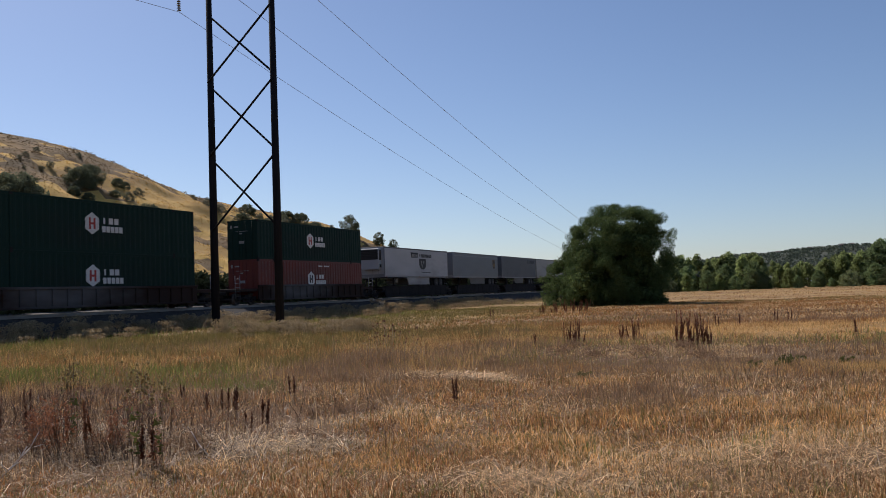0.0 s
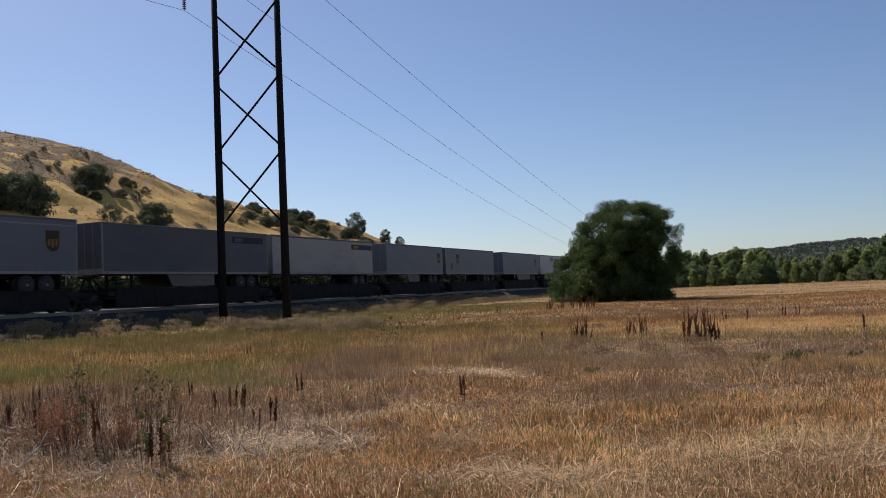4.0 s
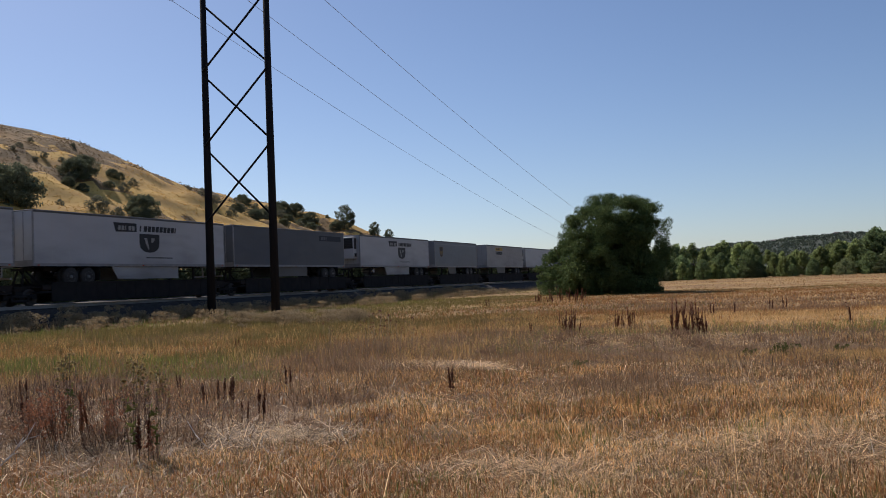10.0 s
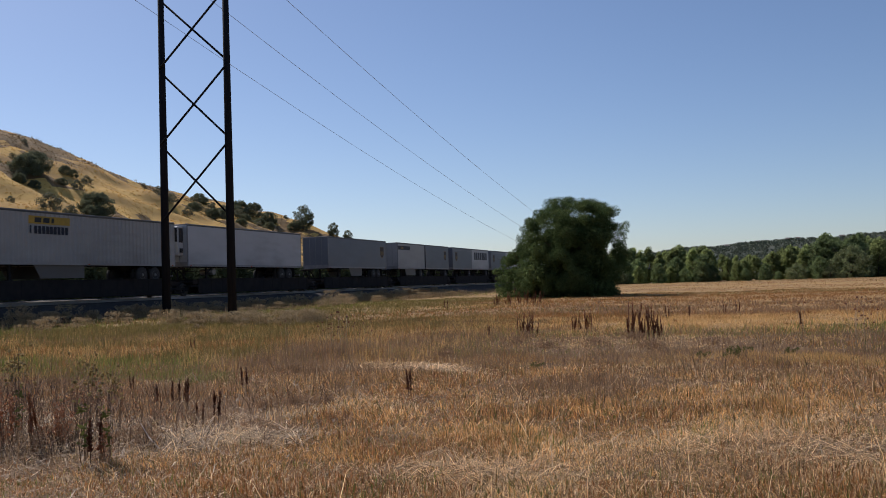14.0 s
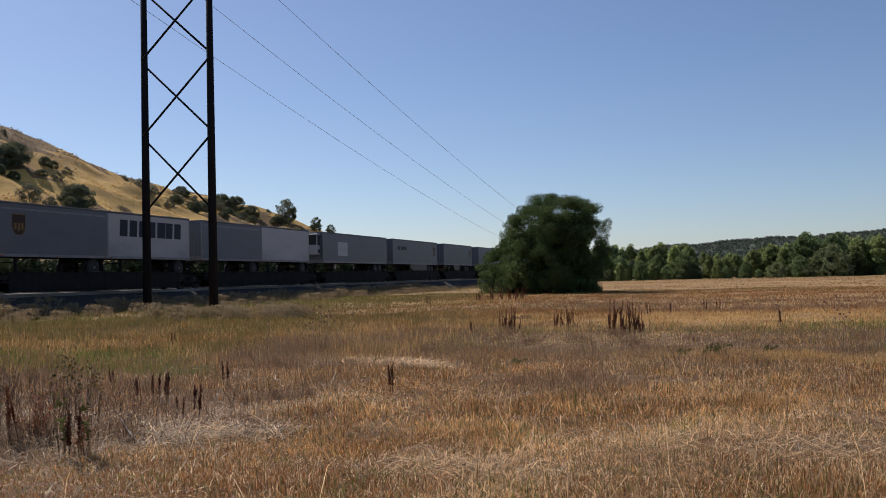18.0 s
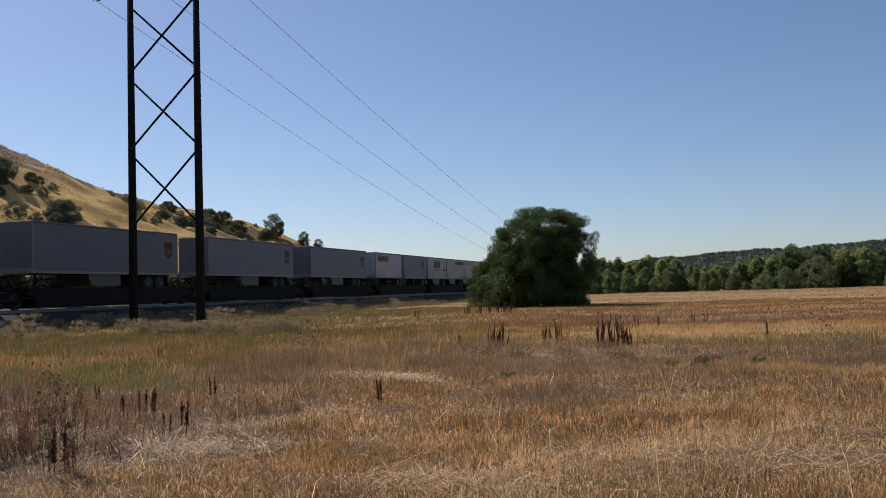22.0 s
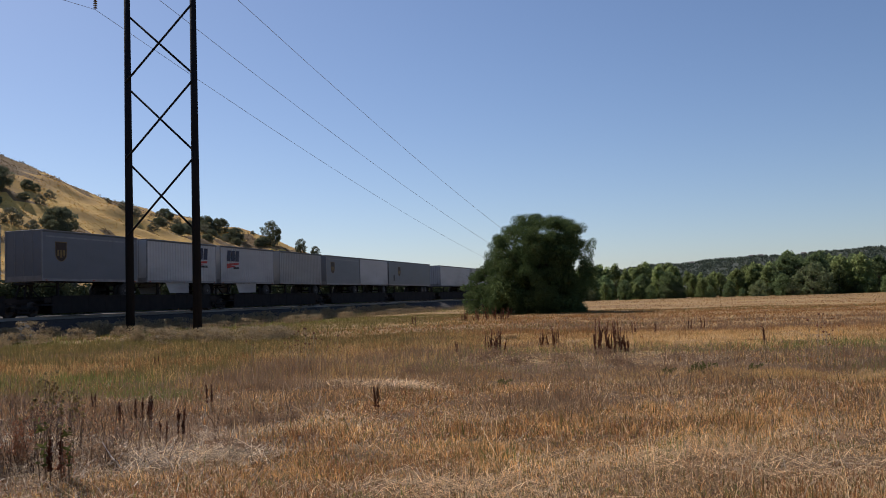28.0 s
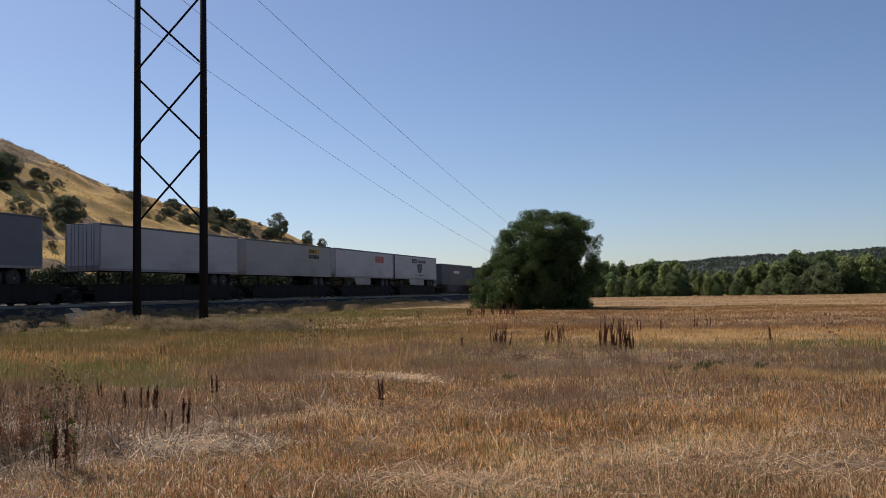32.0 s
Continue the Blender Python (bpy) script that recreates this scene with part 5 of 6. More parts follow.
def build_grass():
    def lay(name, label, x, y, h, w, lean, material, lie=0.0, lift=0.0):
        d = np.hypot(x, y)
        lift = np.broadcast_to(lift, x.shape)
        near = d < 16
        if near.any():
            v, f = blades(x[near], y[near], h[near], w[near], lean, lie, lift[near])
            tagged(new(name, raw_mesh(name, v, f, material)), label, "grass", kind="stuff")
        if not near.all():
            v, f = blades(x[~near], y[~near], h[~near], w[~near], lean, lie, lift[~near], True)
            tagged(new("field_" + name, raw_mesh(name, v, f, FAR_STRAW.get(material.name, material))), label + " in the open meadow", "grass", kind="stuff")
    sets = ((25000, 8, 3.6, 9.5, 0.05, 0.0070, 0.74), (29000, 8, 9.5, 19, 0.08, 0.0092, 0.82), (39000, 9, 19, 38, 0.13, 0.020, 0.88), (30000, 8, 38, 78, 0.30, 0.052, 0.50), (22000, 7, 78, 185, 0.8, 0.11, 0.33))
    heaps = {"gold": [], "russet": [], "pale": [], "mauve": [], "green": [], "olive": []}
    for n, per, d0, d1, spread, w, hs in sets:
        x, y = tufts(n, per, d0, d1, spread)
        keep = (x > -33.2) & (np.hypot(x, y) > 3.2) & (rng.uniform(0, 1, len(x)) > np.maximum(0.85 * heaped(x, y), 0.72 * litter(x, y)))
        x, y = x[keep], y[keep]
        weed, gr = cover(x, y)
        far = smooth(20, 45, np.hypot(x, y))
        band = vnoise(x * 0.3, y, 13.0, 9)
        u, q = rng.uniform(0, 1, len(x)), rng.uniform(0, 1, len(x))
        is_w = u < weed * 0.62
        az = np.degrees(np.arctan2(-x, y))
        d = np.hypot(x, y)
        close = smooth(11, 8, d)
        near_left, near_right = close * smooth(40, 47, az), close * smooth(28, 15, az)
        is_g = ~is_w & (rng.uniform(0, 1, len(x)) < gr * (0.45 + 0.5 * vnoise(x, y, 1.4, 18)) + close * 0.08 * smooth(0.66, 0.8, vnoise(x, y, 0.35, 16)))
        left = smooth(22, 34, az + 14 * (vnoise(x, y, 5, 12) - 0.5)) * smooth(17, 21, d)
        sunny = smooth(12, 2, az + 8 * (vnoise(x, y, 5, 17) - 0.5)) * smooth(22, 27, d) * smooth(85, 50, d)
        mid = smooth(13, 19, az) * smooth(25, 31, d) * (0.45 + 0.8 * vnoise(x, y, 5, 43))
        is_o = ~is_w & ~is_g & (rng.uniform(0, 1, len(x)) < 0.42 * mid + 0.6 * smooth(-17, -24, x) * smooth(38, 48, y) + left * (0.12 + 0.5 * smooth(0.4, 0.65, vnoise(x, y, 3.0, 15))) + (0.10 + 0.3 * far * smooth(0.55, 0.7, vnoise(x * 0.3, y, 7.0, 14))) * (1 - 0.8 * sunny))
        rest = ~is_w & ~is_g & ~is_o
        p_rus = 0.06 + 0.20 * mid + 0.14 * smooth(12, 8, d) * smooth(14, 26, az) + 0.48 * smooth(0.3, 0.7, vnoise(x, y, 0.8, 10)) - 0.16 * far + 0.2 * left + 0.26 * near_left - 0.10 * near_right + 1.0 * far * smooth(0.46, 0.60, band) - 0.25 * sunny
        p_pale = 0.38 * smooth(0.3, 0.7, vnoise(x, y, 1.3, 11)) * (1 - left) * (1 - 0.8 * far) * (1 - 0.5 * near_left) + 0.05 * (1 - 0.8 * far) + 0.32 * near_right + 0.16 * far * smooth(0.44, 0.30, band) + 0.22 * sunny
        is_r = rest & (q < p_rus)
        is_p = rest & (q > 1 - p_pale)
        h = hs * rng.uniform(0.04, 0.15, len(x)) * (0.45 + 1.3 * vnoise(x, y, 0.7, 4)) * (1 + 0.5 * far + 0.35 * left)
        ww = w * rng.uniform(0.7, 1.5, len(x))
        for key, m, hm, wm in (("gold", rest & ~is_r & ~is_p, 1, 1), ("russet", is_r, 1, 1), ("pale", is_p, 1.05, 0.8), ("mauve", is_w, 1.6, 0.65), ("green", is_g, 1.5, 0.9), ("olive", is_o, 1.25, 0.9)):
            heaps[key].append((x[m], y[m], h[m] * hm, ww[m] * wm))
    cat = {k: [np.concatenate(q) for q in zip(*s)] for k, s in heaps.items()}
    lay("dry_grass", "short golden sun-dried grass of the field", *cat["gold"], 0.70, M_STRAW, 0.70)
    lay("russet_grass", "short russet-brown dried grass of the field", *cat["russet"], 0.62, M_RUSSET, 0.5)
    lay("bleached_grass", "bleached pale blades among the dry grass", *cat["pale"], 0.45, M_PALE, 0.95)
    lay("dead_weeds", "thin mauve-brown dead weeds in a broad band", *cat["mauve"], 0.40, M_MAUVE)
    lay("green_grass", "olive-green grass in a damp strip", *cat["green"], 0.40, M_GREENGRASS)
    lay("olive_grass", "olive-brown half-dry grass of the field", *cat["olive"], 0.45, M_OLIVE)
    # the field goes on all round the standpoint
    a, d = rng.uniform(0, 2 * np.pi, 17000), np.sqrt(rng.uniform(0.3, 34 ** 2, 17000))
    x, y = np.repeat(np.sin(a) * d, 7) + rng.normal(0, 0.12, 119000), np.repeat(np.cos(a) * d, 7) + rng.normal(0, 0.12, 119000)
    az = np.degrees(np.arctan2(-x, y))
    k = ((az < -15) | (az > 55) | (np.hypot(x, y) < 3.4)) & (x > -31)
    x, y = x[k], y[k]
    q = vnoise(x, y, 2.5, 40) + rng.uniform(-0.35, 0.35, len(x))
    for name, m, material, label in (("meadow_grass", q < 0.5, M_STRAW, "short golden dry grass of the meadow"), ("brown_meadow_grass", q >= 0.5, M_RUSSET, "short brown dry grass of the meadow")):
        v, f = blades(x[m], y[m], rng.uniform(0.05, 0.16, m.sum()), np.full(m.sum(), 0.016), 0.6, 0.4, simple=True)
        tagged(new(name, raw_mesh(name, v, f, material)), label, "grass", kind="stuff")
    # bunches of taller grass that mottle the far side of the field
    x, y = sector(1500, 17, 36, 14, 55)
    k = x > -31.5
    x, y, tone = x[k], y[k], rng.uniform(0, 1, k.sum())
    n_in = 30
    bx, by = np.repeat(x, n_in) + rng.normal(0, 0.20, len(x) * n_in), np.repeat(y, n_in) + rng.normal(0, 0.20, len(x) * n_in)
    bt, bh = np.repeat(tone, n_in), np.repeat(rng.uniform(0.7, 1.25, len(x)), n_in)
    for name, m, material, label in (("golden_bunch_grass", bt < 0.45, M_STRAW, "feathery golden bunches of tall grass"), ("olive_bunch_grass", (bt >= 0.45) & (bt < 0.78), M_OLIVE, "olive bunches of half-dry tall grass"), ("brown_bunch_grass", bt >= 0.78, M_RUSSET, "brown bunches of withered tall grass")):
        lay(name, label, bx[m], by[m], rng.uniform(0.14, 0.36, m.sum()) * bh[m], np.full(m.sum(), 0.011), 0.6, material)
    # broken straw on the ground, in drifts
    x, y = sector(42000, 3.8, 17)
    weed, _ = cover(x, y)
    k = rng.uniform(0, 1, len(x)) < 0.22 + 0.12 * weed
    hx = np.concatenate([rng.normal(cx, 1.4 * r, 640) for cx, cy, r in HEAPS])
    hy = np.concatenate([rng.normal(cy, 0.8 * r, 640) for cx, cy, r in HEAPS])
    x, y = np.concatenate([x[k], hx]), np.concatenate([y[k], hy])
    g = rng.uniform(0, 1, len(x)) < np.where(np.degrees(np.arctan2(-x, y)) > 25, 0.68, 0.25)
    lay("grey_litter", "grey rotting stalks lying in drifts", x[g], y[g], rng.uniform(0.12, 0.40, g.sum()), np.where(np.hypot(x[g], y[g]) > 12, 0.017, 0.009), 0.2, M_LITTER, 1.35, 0.08 * heaped(x[g], y[g]) * rng.uniform(0, 1, g.sum()))
    x, y = x[~g], y[~g]
    lay("straw_litter", "pale broken straw lying in drifts", x, y, rng.uniform(0.12, 0.42, len(x)), np.where(np.hypot(x, y) > 12, 0.015, 0.008), 0.14, M_PALE, 1.38, 0.10 * heaped(x, y) * rng.uniform(0, 1, len(x)))
    x, y = sector(420, 4.5, 14)
    lay("long_straw", "long bent stalks leaning out of the grass", x, y, rng.uniform(0.35, 0.75, len(x)), np.full(len(x), 0.0055), 0.35, M_PALE, 0.85)
    # the dead thicket, brown stalks with rusty seeds
    x, y = tufts(1900, 10, 8.6, 16.5, 0.13)
    a = np.degrees(np.arctan2(-x, y))
    k = rng.uniform(0, 1, len(x)) < np.maximum(litter(x, y), 0.8 * smooth(39, 43, a)) * (0.10 + 0.9 * smooth(33, 42, a)) * smooth(9.0, 9.8, np.hypot(x, y))
    x, y = x[k], y[k]
    h = rng.uniform(0.2, 0.75, len(x)) * (0.5 + 0.7 * vnoise(x, y, 0.8, 33))
    lay("dead_thicket", "brown tangled stalks of a dead weed thicket", x, y, h, np.full(len(x), 0.0065), 0.6, M_THICKET)
    k = rng.uniform(0, 1, len(x)) < 0.5 * smooth(0.4, 0.7, vnoise(x, y, 1.1, 34))
    c = np.stack([x[k], y[k], h[k] * rng.uniform(0.6, 1.0, k.sum())], 1)
    v, f = leaf_cloud(len(c) * 5, c, np.full(len(c), 0.05), 0.010)
    tagged(new("rusty_seeds", raw_mesh("rusty_seeds", v, f, M_RUST)), "rusty seeds on the dead weeds", "weed", kind="stuff")
    x, y = sector(9000, 8.2, 13.5, 22, 55)
    k = rng.uniform(0, 1, len(x)) < litter(x, y) * (0.2 + 0.8 * smooth(11.8, 9.2, np.hypot(x, y))) * (0.25 + 0.9 * smooth(0.4, 0.65, vnoise(x, y, 0.9, 35)))
    lay("rotting_stalks", "grey broken stalks matted on bare ground", x[k], y[k], rng.uniform(0.12, 0.5, k.sum()), np.full(k.sum(), 0.009), 0.2, M_LITTER, 1.35)
    # scruffy weeds along the foot of the bank
    n = 26000
    x, y = rng.uniform(-33.4, -27.5, n), rng.uniform(12, 120, n)
    k = rng.uniform(0, 1, n) < smooth(-27.5, -31, x) * (0.15 + 0.85 * smooth(0.35, 0.6, vnoise(x, y, 1.6, 36)))
    x, y = x[k], y[k]
    up = np.maximum(0, np.interp(x, [-35.1, -33.7, -31.6], [1.0, 0.42, -0.3]) - ground_z(x, y))
    h = rng.uniform(0.2, 0.75, len(x)) * (0.5 + 0.8 * vnoise(x, y, 2.2, 37))
    q = rng.uniform(0, 1, len(x))
    for name, m, material, label in (("bank_weeds", q < 0.45, M_BROOM, "grey-tan weeds along the foot of the bank"), ("bank_dead_weeds", (q >= 0.45) & (q < 0.8), M_MAUVE, "brown dead weeds along the foot of the bank"), ("bank_green_weeds", q >= 0.8, M_GREENGRASS, "green weeds along the foot of the bank")):
        lay(name, label, x[m], y[m], h[m], rng.uniform(0.015, 0.035, m.sum()), 0.35, material, 0.0, up[m])
    # the dead weeds stand taller in places
    x, y = tufts(2300, 9, 9, 27, 0.10)
    weed, _ = cover(x, y)
    k = (rng.uniform(0, 1, len(x)) < weed) & (x > -30)
    x, y = x[k], y[k]
    px, py = tufts(5600, 10, 9.2, 27, 0.14)
    weed, _ = cover(px, py)
    k = (rng.uniform(0, 1, len(px)) < weed * smooth(3, 9, np.degrees(np.arctan2(-px, py))) * (1 - 0.85 * smooth(39, 44, np.degrees(np.arctan2(-px, py))))) & (px > -30) & (rng.uniform(0, 1, len(px)) > 0.8 * heaped(px, py))
    px, py = px[k], py[k]
    lay("weed_plumes", "fine reddish-mauve seed plumes of dead weeds", px, py, rng.uniform(0.14, 0.46, len(px)) * (0.5 + 0.8 * vnoise(px, py, 1.5, 41)), np.where(np.hypot(px, py) < 16, 0.0055, 0.011), 0.34, M_PLUME)
    pale = rng.uniform(0, 1, len(x)) < 0.35
    h, w = rng.uniform(0.2, 0.55, len(x)), np.where(np.hypot(x, y) > 14, 0.013, 0.007)
    lay("weed_stalks", "grey-brown upright dead stalks", x[~pale], y[~pale], h[~pale], 0.75 * w[~pale], 0.3, M_MAUVE)
    lay("bleached_stalks", "bleached broken stalks among the dead weeds", x[pale], y[pale], 0.7 * h[pale], w[pale], 0.5, M_LITTER, 0.3)


build_grass()


def seed_mesh(n, h0, h1, r, size):
    """A spike of seeds round an upright stem."""
    z = rng.uniform(h0, h1, n)
    t = (z - h0) / (h1 - h0)
    rr = r * (1.0 - 0.7 * t) * (0.35 + 0.65 * np.abs(np.sin(t * rng.uniform(9, 14) + 1))) * rng.uniform(0.3, 1.2, n)
    a = rng.uniform(0, 2 * np.pi, n)
    p = np.stack([np.cos(a) * rr, np.sin(a) * rr, z], 1)
    d = np.stack([np.cos(a) * 0.6, np.sin(a) * 0.6, np.full(n, 0.8)], 1)
    b = np.stack([-np.sin(a), np.cos(a), rng.normal(0, 0.3, n)], 1)
    s = size * rng.uniform(0.6, 1.3, n)[:, None]
    v = np.stack([p - d * s, p + b * s * 0.6, p + d * s, p - b * s * 0.6], 1).reshape(-1, 3)
    return v, np.arange(4 * n).reshape(-1, 4)


def dock_plant(label, stems, height, material, spread=0.10, lean=0.055):
    """A dock in seed: several stiff stems, each with a dark spike."""
    t = tagged(new("dock_plant"), label, "weed", "docks in seed")
    for i in range(stems):
        a, rr = rng.uniform(0, 6.28), spread * rng.uniform(0.1, 1)
        h = height * rng.uniform(0.55, 1.08)
        x, y = rr * math.cos(a), rr * math.sin(a)
        dx, dy = rng.normal(0, lean * height), rng.normal(0, lean * height)
        st = part("stem", rod(B(), (x, y, -0.03), (x + dx, y + dy, h), 0.006, 5, 0.003), M_STEM, t)
        v, f = seed_mesh(100, 0.30 * h, h * 1.03, 0.029, 0.016)
        v[:, 0] += x + dx * v[:, 2] / h
        v[:, 1] += y + dy * v[:, 2] / h
        vs, top = [v], h
        for k in range(int(rng.integers(2, 5))):
            zb, aa, ln = h * rng.uniform(0.30, 0.72), rng.uniform(0, 6.28), h * rng.uniform(0.10, 0.24)
            w, _ = seed_mesh(34, 0.0, ln, 0.024, 0.014)
            w[:, 0] += x + dx * zb / h + w[:, 2] * 0.28 * math.cos(aa)
            w[:, 1] += y + dy * zb / h + w[:, 2] * 0.28 * math.sin(aa)
            w[:, 2] += zb
            vs.append(w)
        v = np.concatenate(vs)
        f = np.arange(len(v)).reshape(-1, 4)
        part("seed_spike", raw_mesh("seed_spike", v, f, material), None, t)
    return t


SUNFLOWERS = ((2.07, 18.51), (2.19, 18.26), (2.45, 18.91), (1.40, 23.02), (-8.73, 17.62), (-8.26, 17.22), (-8.18, 17.64), (-8.03, 17.93), (-8.86, 17.33), (2.60, 21.15), (-8.4, 17.4), (-8.5, 17.1), (-10.2, 18.0))


def build_weeds():
    single = dock_plant("dark brown dried dock standing in the weeds", 2, 0.55, M_DOCK, 0.07)
    tuft = dock_plant("clump of dark rusty docks in the dry field", 7, 0.64, M_DOCKRED, 0.24, 0.11)
    red = dock_plant("rusty red dock thick with seed", 5, 0.60, M_RUST, 0.22, 0.08)
    used = set()
    def put(t, x, y, turn, s):
        if t.name in used:
            place_copy(t, x, y, turn, s)
        else:
            used.add(t.name)
            place(t, x, y, turn, s)
    for i, (x, y, s) in enumerate(((-7.42, 10.05, 0.95), (-7.18, 9.93, 1.05), (-6.08, 9.0, 1.0), (-6.2, 8.85, 0.7), (-7.17, 11.41, 0.9), (-7.68, 10.02, 0.8), (-9.05, 11.19, 0.7), (-14.05, 19.82, 0.8),
                                   (-5.95, 6.78, 1.15), (-6.55, 22.6, 0.9), (-1.93, 21.9, 0.9), (-2.49, 31.7, 1.2), (1.55, 25.5, 1.2), (-4.37, 11.15, 0.95), (-15.3, 44.8, 1.5), (-14.8, 52.9, 1.4),
                                   (-1.76, 31.5, 1.1), (-0.62, 34.4, 1.2), (-0.13, 36.1, 1.2), (-13.73, 31.0, 0.8), (-8.7, 7.9, 1.0), (-9.3, 8.0, 0.9), (-10.6, 9.6, 0.9))):
        put(single, x, y, 47 * i, s)
    for i, (x, y, s) in enumerate(((-2.65, 22.6, 1.35), (-2.37, 22.0, 1.1), (-2.2, 22.4, 1.25), (-2.0, 22.2, 0.9), (-5.83, 23.6, 0.95), (-5.45, 23.0, 1.05), (-4.7, 25.6, 0.85), (-4.35, 25.6, 1.0),
                                   (-13.7, 52.2, 1.3), (-13.3, 53.0, 1.3), (-12.9, 53.7, 1.3), (-12.3, 53.3, 1.2), (-12.1, 54.2, 1.2), (-14.6, 52.8, 1.1))):
        put(tuft, x, y, 61 * i, s)
    put(red, -7.2, 7.15, 0, 1.0)
    # bushy dead weeds thick with rusty leaves
    rusty = tagged(new("rusty_weed"), "bushy dead weed with rusty shrivelled leaves", "weed", "rusty weeds")
    tips = []
    for i in range(14):
        a, rr, h = rng.uniform(0, 6.28), rng.uniform(0.03, 0.26), rng.uniform(0.32, 0.66)
        e = (math.cos(a) * rr, math.sin(a) * rr, h)
        part("stem", rod(B(), (e[0] * 0.25, e[1] * 0.25, -0.02), e, 0.0035, 4, 0.002), M_STEM, rusty)
        tips += [tuple(np.array(e) * k + rng.normal(0, 0.03, 3)) for k in (0.45, 0.6, 0.75, 0.9, 1.0)]
    v, f = leaf_cloud(820, np.array(tips), np.full(len(tips), 0.042), 0.016)
    part("leaves", raw_mesh("leaves", v, f, M_RUST), None, rusty)
    place(rusty, -7.3, 7.0, 0, 1.05)
    for x, y, s in ((-6.95, 7.35, 0.8), (-7.75, 7.05, 0.85), (-8.35, 7.75, 0.7), (-5.98, 6.9, 0.6)):
        place_copy(rusty, x, y, 200 * s, s)

    # a green-leaved weed with bare flower stems
    g = tagged(new("flowering_weed"), "tall green-leaved weed with dry flower heads", "weed")
    for i in range(4):
        a = rng.uniform(0, 6.28)
        e = (0.16 * math.cos(a), 0.16 * math.sin(a), rng.uniform(0.85, 1.15))
        st = part("stem", rod(B(), (0.03 * math.cos(a), 0.03 * math.sin(a), -0.03), e, 0.0042, 5, 0.0026), M_STEM, g)
        for k in range(9):
            v, f = leaf_cloud(26, np.array([e]) * np.array([1, 1, rng.uniform(0.72, 1.0)]) + rng.normal(0, 0.06, (1, 3)), np.full(1, 0.016), 0.014)
            part("flower_head", raw_mesh("flower_head", v, f, M_FLOWER), None, g)
    c = np.array([(0, 0, z) for z in np.linspace(0.2, 0.62, 6)])
    v, f = leaf_cloud(24, c, np.full(6, 0.06), 0.042)
    part("leaves", raw_mesh("leaves", v, f, M_WEEDLEAF), None, g)
    place(g, -6.02, 6.72)
    for x, y, s in ((-5.86, 6.86, 0.88), (-7.5, 7.4, 1.0)):
        place_copy(g, x, y, 70 * s * x, s)

    # tall bare stalks with round seed heads
    sun_weed = tagged(new("dried_sunflower"), "thin tall dried sunflower with dark seed heads", "weed", "dried sunflowers")
    for i in range(4):
        a = 1.57 * i + rng.uniform(-0.5, 0.5)
        e = (0.14 * math.cos(a), 0.14 * math.sin(a), 0.72 + 0.12 * i)
        part("stem", rod(B(), (0.02 * math.cos(a), 0.02 * math.sin(a), -0.03), e, 0.0042, 5, 0.0028), M_LITTER, sun_weed)
        bm = B()
        bmesh.ops.create_icosphere(bm, subdivisions=2, radius=0.027)
        for k, w in enumerate(bm.verts):
            w.co = Vector(e) + Vector((w.co.x, w.co.y, 0.72 * w.co.z)) * (0.75 + 0.5 * ((k * 37) % 11) / 10)
        part("seed_head", bm, M_DOCK, sun_weed, "dark round seed head")
    place(sun_weed, SUNFLOWERS[0][0], SUNFLOWERS[0][1])
    for i, (x, y) in enumerate(SUNFLOWERS[1:]):
        place_copy(sun_weed, x, y, 67 * i, 0.68 + 0.06 * (i % 5))

    # low dark clumps added as the shade where the weeds meet the mown stubble
    clump = tagged(new("dead_weed_clump"), "low withered clump standing in for shade among the weeds", "weed", "withered clumps")
    c = np.stack([rng.normal(0, 0.20, 20), rng.normal(0, 0.12, 20), rng.uniform(0.02, 0.16, 20)], 1)
    v, f = leaf_cloud(760, c, np.full(20, 0.09), 0.022)
    part("leaves", raw_mesh("leaves", v, f, M_PLUME), None, clump)
    for i in range(5):
        part("stem", rod(B(), (0, 0, -0.02), tuple(c[i] + np.array([0, 0, 0.14])), 0.004, 4, 0.002), M_STEM, clump)
    place(clump, -5.8, 10.5, 0, 0.6)
    for x, y, s in ((-5.45, 10.65, 0.5), (-6.2, 10.35, 0.5), (-6.45, 8.0, 0.8), (-6.1, 7.75, 0.7), (-5.2, 8.55, 0.7), (-4.8, 8.5, 0.6), (-7.1, 7.5, 0.9), (-8.0, 7.2, 1.0), (-8.6, 7.6, 1.1), (-7.4, 7.9, 0.9), (-6.1, 17.6, 0.9), (-5.3, 20.6, 1.0), (-4.4, 19.8, 0.9), (-3.2, 20.2, 1.0), (-1.9, 19.3, 1.1), (-2.5, 21.7, 1.2), (-5.6, 22.6, 1.1), (-0.6, 20.4, 0.9)):
        place_copy(clump, x, y, 37 * x, s)

    # a bleached fallen branch in the litter
    br = tagged(new("dead_branch"), "bleached forked branch lying in the dead weeds", "branch")
    bm = rod(B(), (0, 0, 0.03), (0.20, 0.05, 0.20), 0.010, 6, 0.009)
    rod(bm, (0.20, 0.05, 0.20), (0.33, 0.10, 0.40), 0.009, 6, 0.005)
    part("bough", bm, M_BLEACHED, br)
    part("twig", rod(B(), (0.20, 0.05, 0.20), (0.36, -0.02, 0.24), 0.006, 5, 0.003), M_BLEACHED, br)
    part("twig", rod(B(), (0.10, 0.02, 0.11), (0.04, -0.05, 0.24), 0.005, 5, 0.003), M_BLEACHED, br)
    place(br, -6.98, 5.98, 0, 0.8)
    place_copy(br, -5.75, 7.5, 160, 0.7)
    place_copy(br, -7.5, 6.6, 60, 0.8)

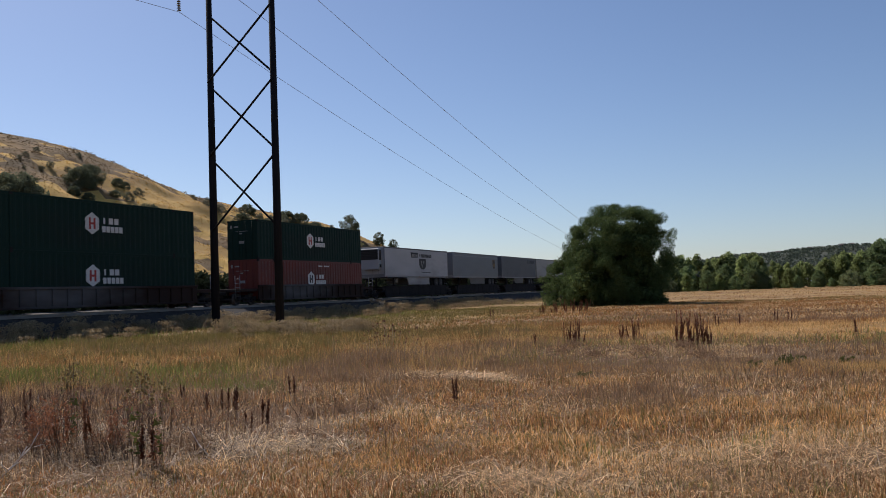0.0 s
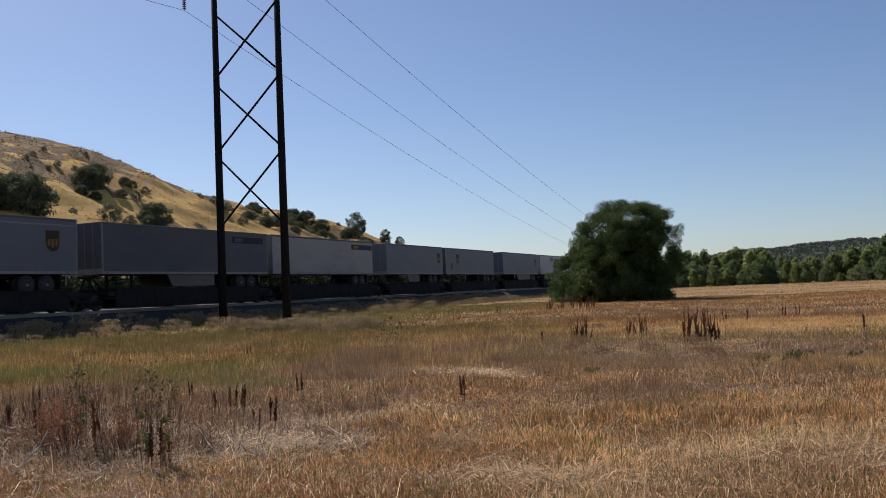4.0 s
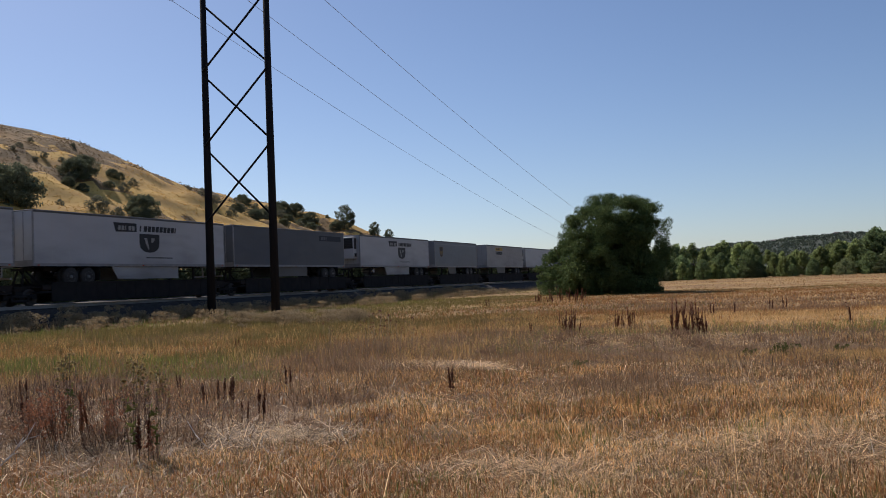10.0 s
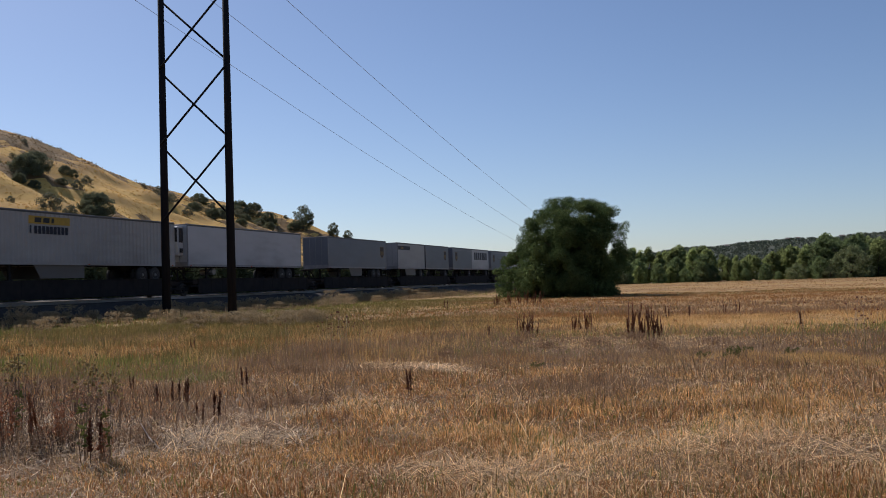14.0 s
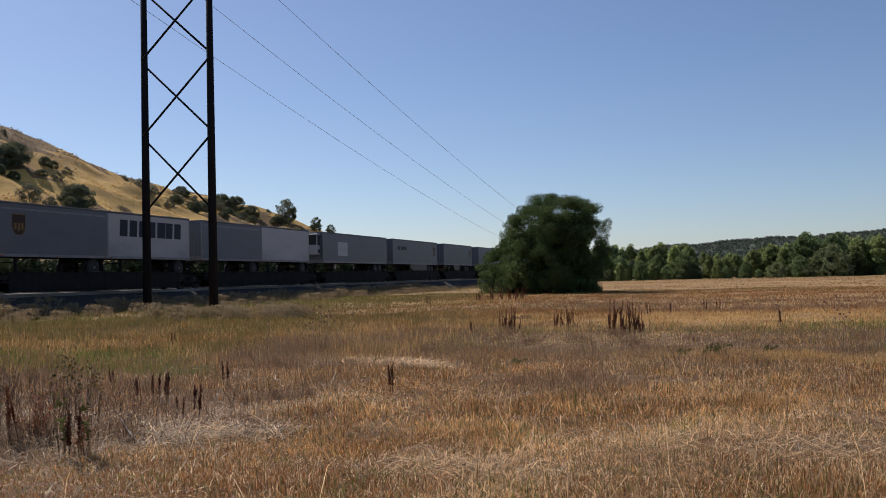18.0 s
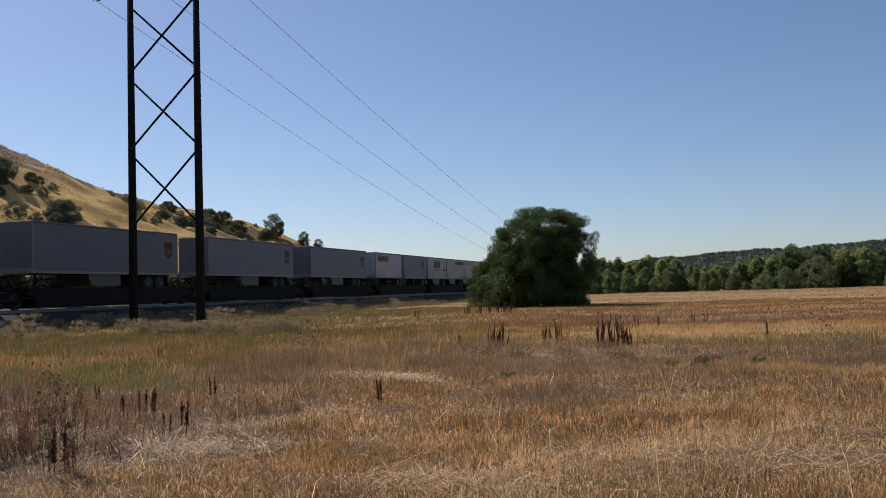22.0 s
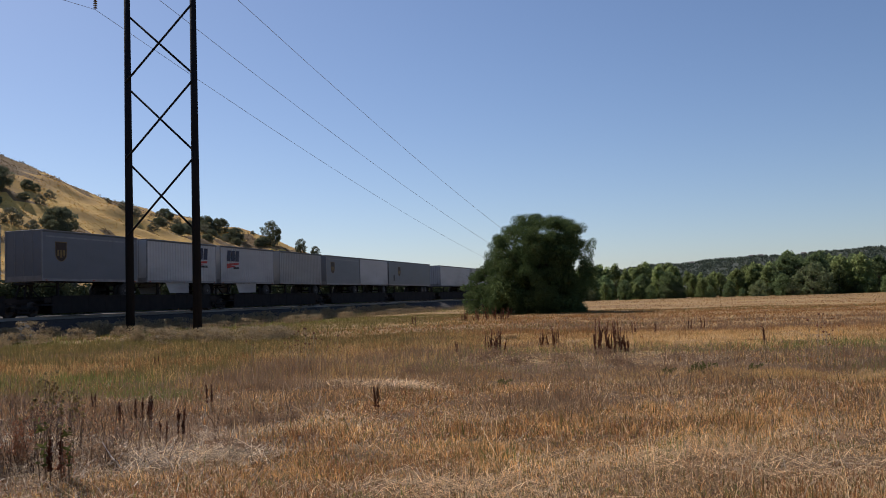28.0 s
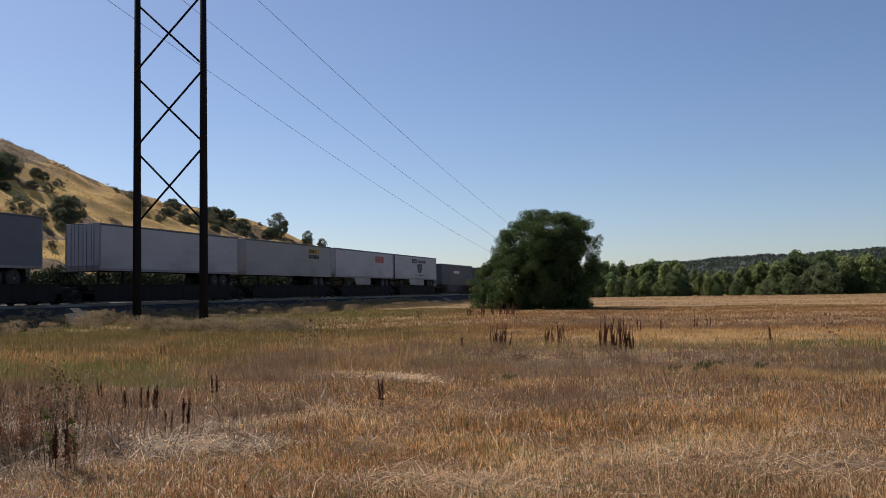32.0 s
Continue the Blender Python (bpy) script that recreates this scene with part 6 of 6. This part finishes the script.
    # low green plants in the open field
    leafy = tagged(new("leafy_weed"), "low dark-green leafy weed in the grass", "weed", "leafy weeds")
    c = np.stack([rng.normal(0, 0.22, 16), rng.normal(0, 0.22, 16), rng.uniform(0.05, 0.3, 16)], 1)
    v, f = leaf_cloud(520, c, np.full(16, 0.10), 0.035)
    part("leaves", raw_mesh("leaves", v, f, M_WEEDLEAF), None, leafy)
    part("stem", rod(B(), (0, 0, -0.02), (0, 0, 0.25), 0.006, 5), M_STEM, leafy)
    place(leafy, -0.16, 17.69, 0, 0.6)
    for x, y, s in ((-0.75, 17.5, 0.35), (0.9, 18.3, 0.35), (-3.6, 15.5, 0.35)):
        place_copy(leafy, x, y, 100 * s, s)

    # rabbitbrush along the foot of the bank
    broom = tagged(new("rabbitbrush"), "grey-tan rabbitbrush at the foot of the railway bank", "bush", "brush along the bank")
    c = np.stack([rng.normal(0, 0.35, 26), rng.normal(0, 0.35, 26), rng.uniform(0.15, 0.75, 26)], 1)
    v, f = leaf_cloud(900, c, np.full(26, 0.16), 0.042)
    part("crown", raw_mesh("crown", v, f, M_BROOM), None, broom)
    bm = B()
    for i in range(5):
        rod(bm, (0, 0, -0.05), tuple(c[i] * np.array([1, 1, 0.9])), 0.010, 5, 0.004)
    part("stems", bm, M_STEM, broom)
    place(broom, -32.3, 30.0)
    r = random.Random(21)
    for k in range(270):
        y = 12 + 0.31 * k + r.uniform(-0.6, 0.6)
        x = -32.0 - 1.6 * r.random() ** 2 if k % 3 else r.uniform(-31.8, -28.5)
        zb = max(float(ground_z(x, y)), float(np.interp(x, [-35.1, -33.7, -31.6], [1.0, 0.42, -0.3])))
        place_copy(broom, x, y, r.uniform(0, 360), r.uniform(0.5, 1.15) * (1.0 if k % 3 else 0.7), zb - 0.03)

    # a stand of it in the sun before the tower
    for k in range(44):
        x, y = r.uniform(-23.5, -16.8), r.gauss(32.2, 1.1)
        place_copy(broom, x, y, r.uniform(0, 360), r.uniform(0.42, 0.80))

    # bushes beyond the service road
    bush = make_tree("trackside_bush", "leafy green bush behind the railway", "bush", "bushes behind the track", 3.8, (1.9, 1.9), 60, 0.6, 2200, 0.21, M_SHADEBUSH, 0.0, 0.08, 5)
    place(bush, -51.4, 43.0, 0, 1.1)
    y = 20.0
    while y < 290:
        y += 1.7 + y * 0.008 + r.uniform(0, 0.9)
        x = -49.6 - 1.2 * r.random()
        place_copy(bush, x, y, r.uniform(0, 360), r.uniform(0.88, 1.12) * (1.0 if y < 60 else 1.15))
    sage = make_tree("sage_scrub", "grey-green scrub at the foot of the hill", "bush", "bushes behind the track", 3.0, (1.7, 1.7), 45, 0.5, 2000, 0.16, M_SAGESHADE, 0.0, 0.07, 5)
    place(sage, -54.4, 44.0, 0, 1.1)
    y = 28.0
    while y < 190:
        y += 1.3 + y * 0.012 + r.uniform(0, 1.6)
        place_copy(sage, -52.6 - 6.0 * r.random(), y, r.uniform(0, 360), r.uniform(0.6, 1.25))
    # pale stones on the foot of the slope
    M_STONE = mat("pale_stone", (0.42, 0.40, 0.37), (0.30, 0.28, 0.25), scale=1.5, rough=0.9, bump=0.5, bump_scale=6.0)
    bm = bmesh.new()
    bmesh.ops.create_icosphere(bm, subdivisions=2, radius=0.5)
    for v in bm.verts:
        v.co *= 1.0 + 0.22 * math.sin(5 * v.co.x + 3 * v.co.y) + 0.12 * math.sin(9 * v.co.z + 4 * v.co.x)
        v.co.z *= 0.7
    stone = tagged(new("hillside_rock", mesh_of("hillside_rock", bm, M_STONE)), "pale weathered rock on the scrubby slope", "rock", "rocks on the slope")
    place(stone, -58.6, 52.0, 20, 1.3)
    for _ in range(34):
        sx, sy = r.uniform(-64, -54), r.uniform(40, 75)
        place_copy(stone, sx, sy, r.uniform(0, 360), r.uniform(0.5, 1.5), float(ground_z(sx, sy)) + 0.05)


build_weeds()


# ---- movement ----
def motions():
    for thing, u in TRAIN:
        z = thing.matrix_basis.translation.z
        walk(thing, [(t, pose(TRACK_X, u - SPEED * t, z)) for t in (0.0, 16.0, 32.0)])


motions()
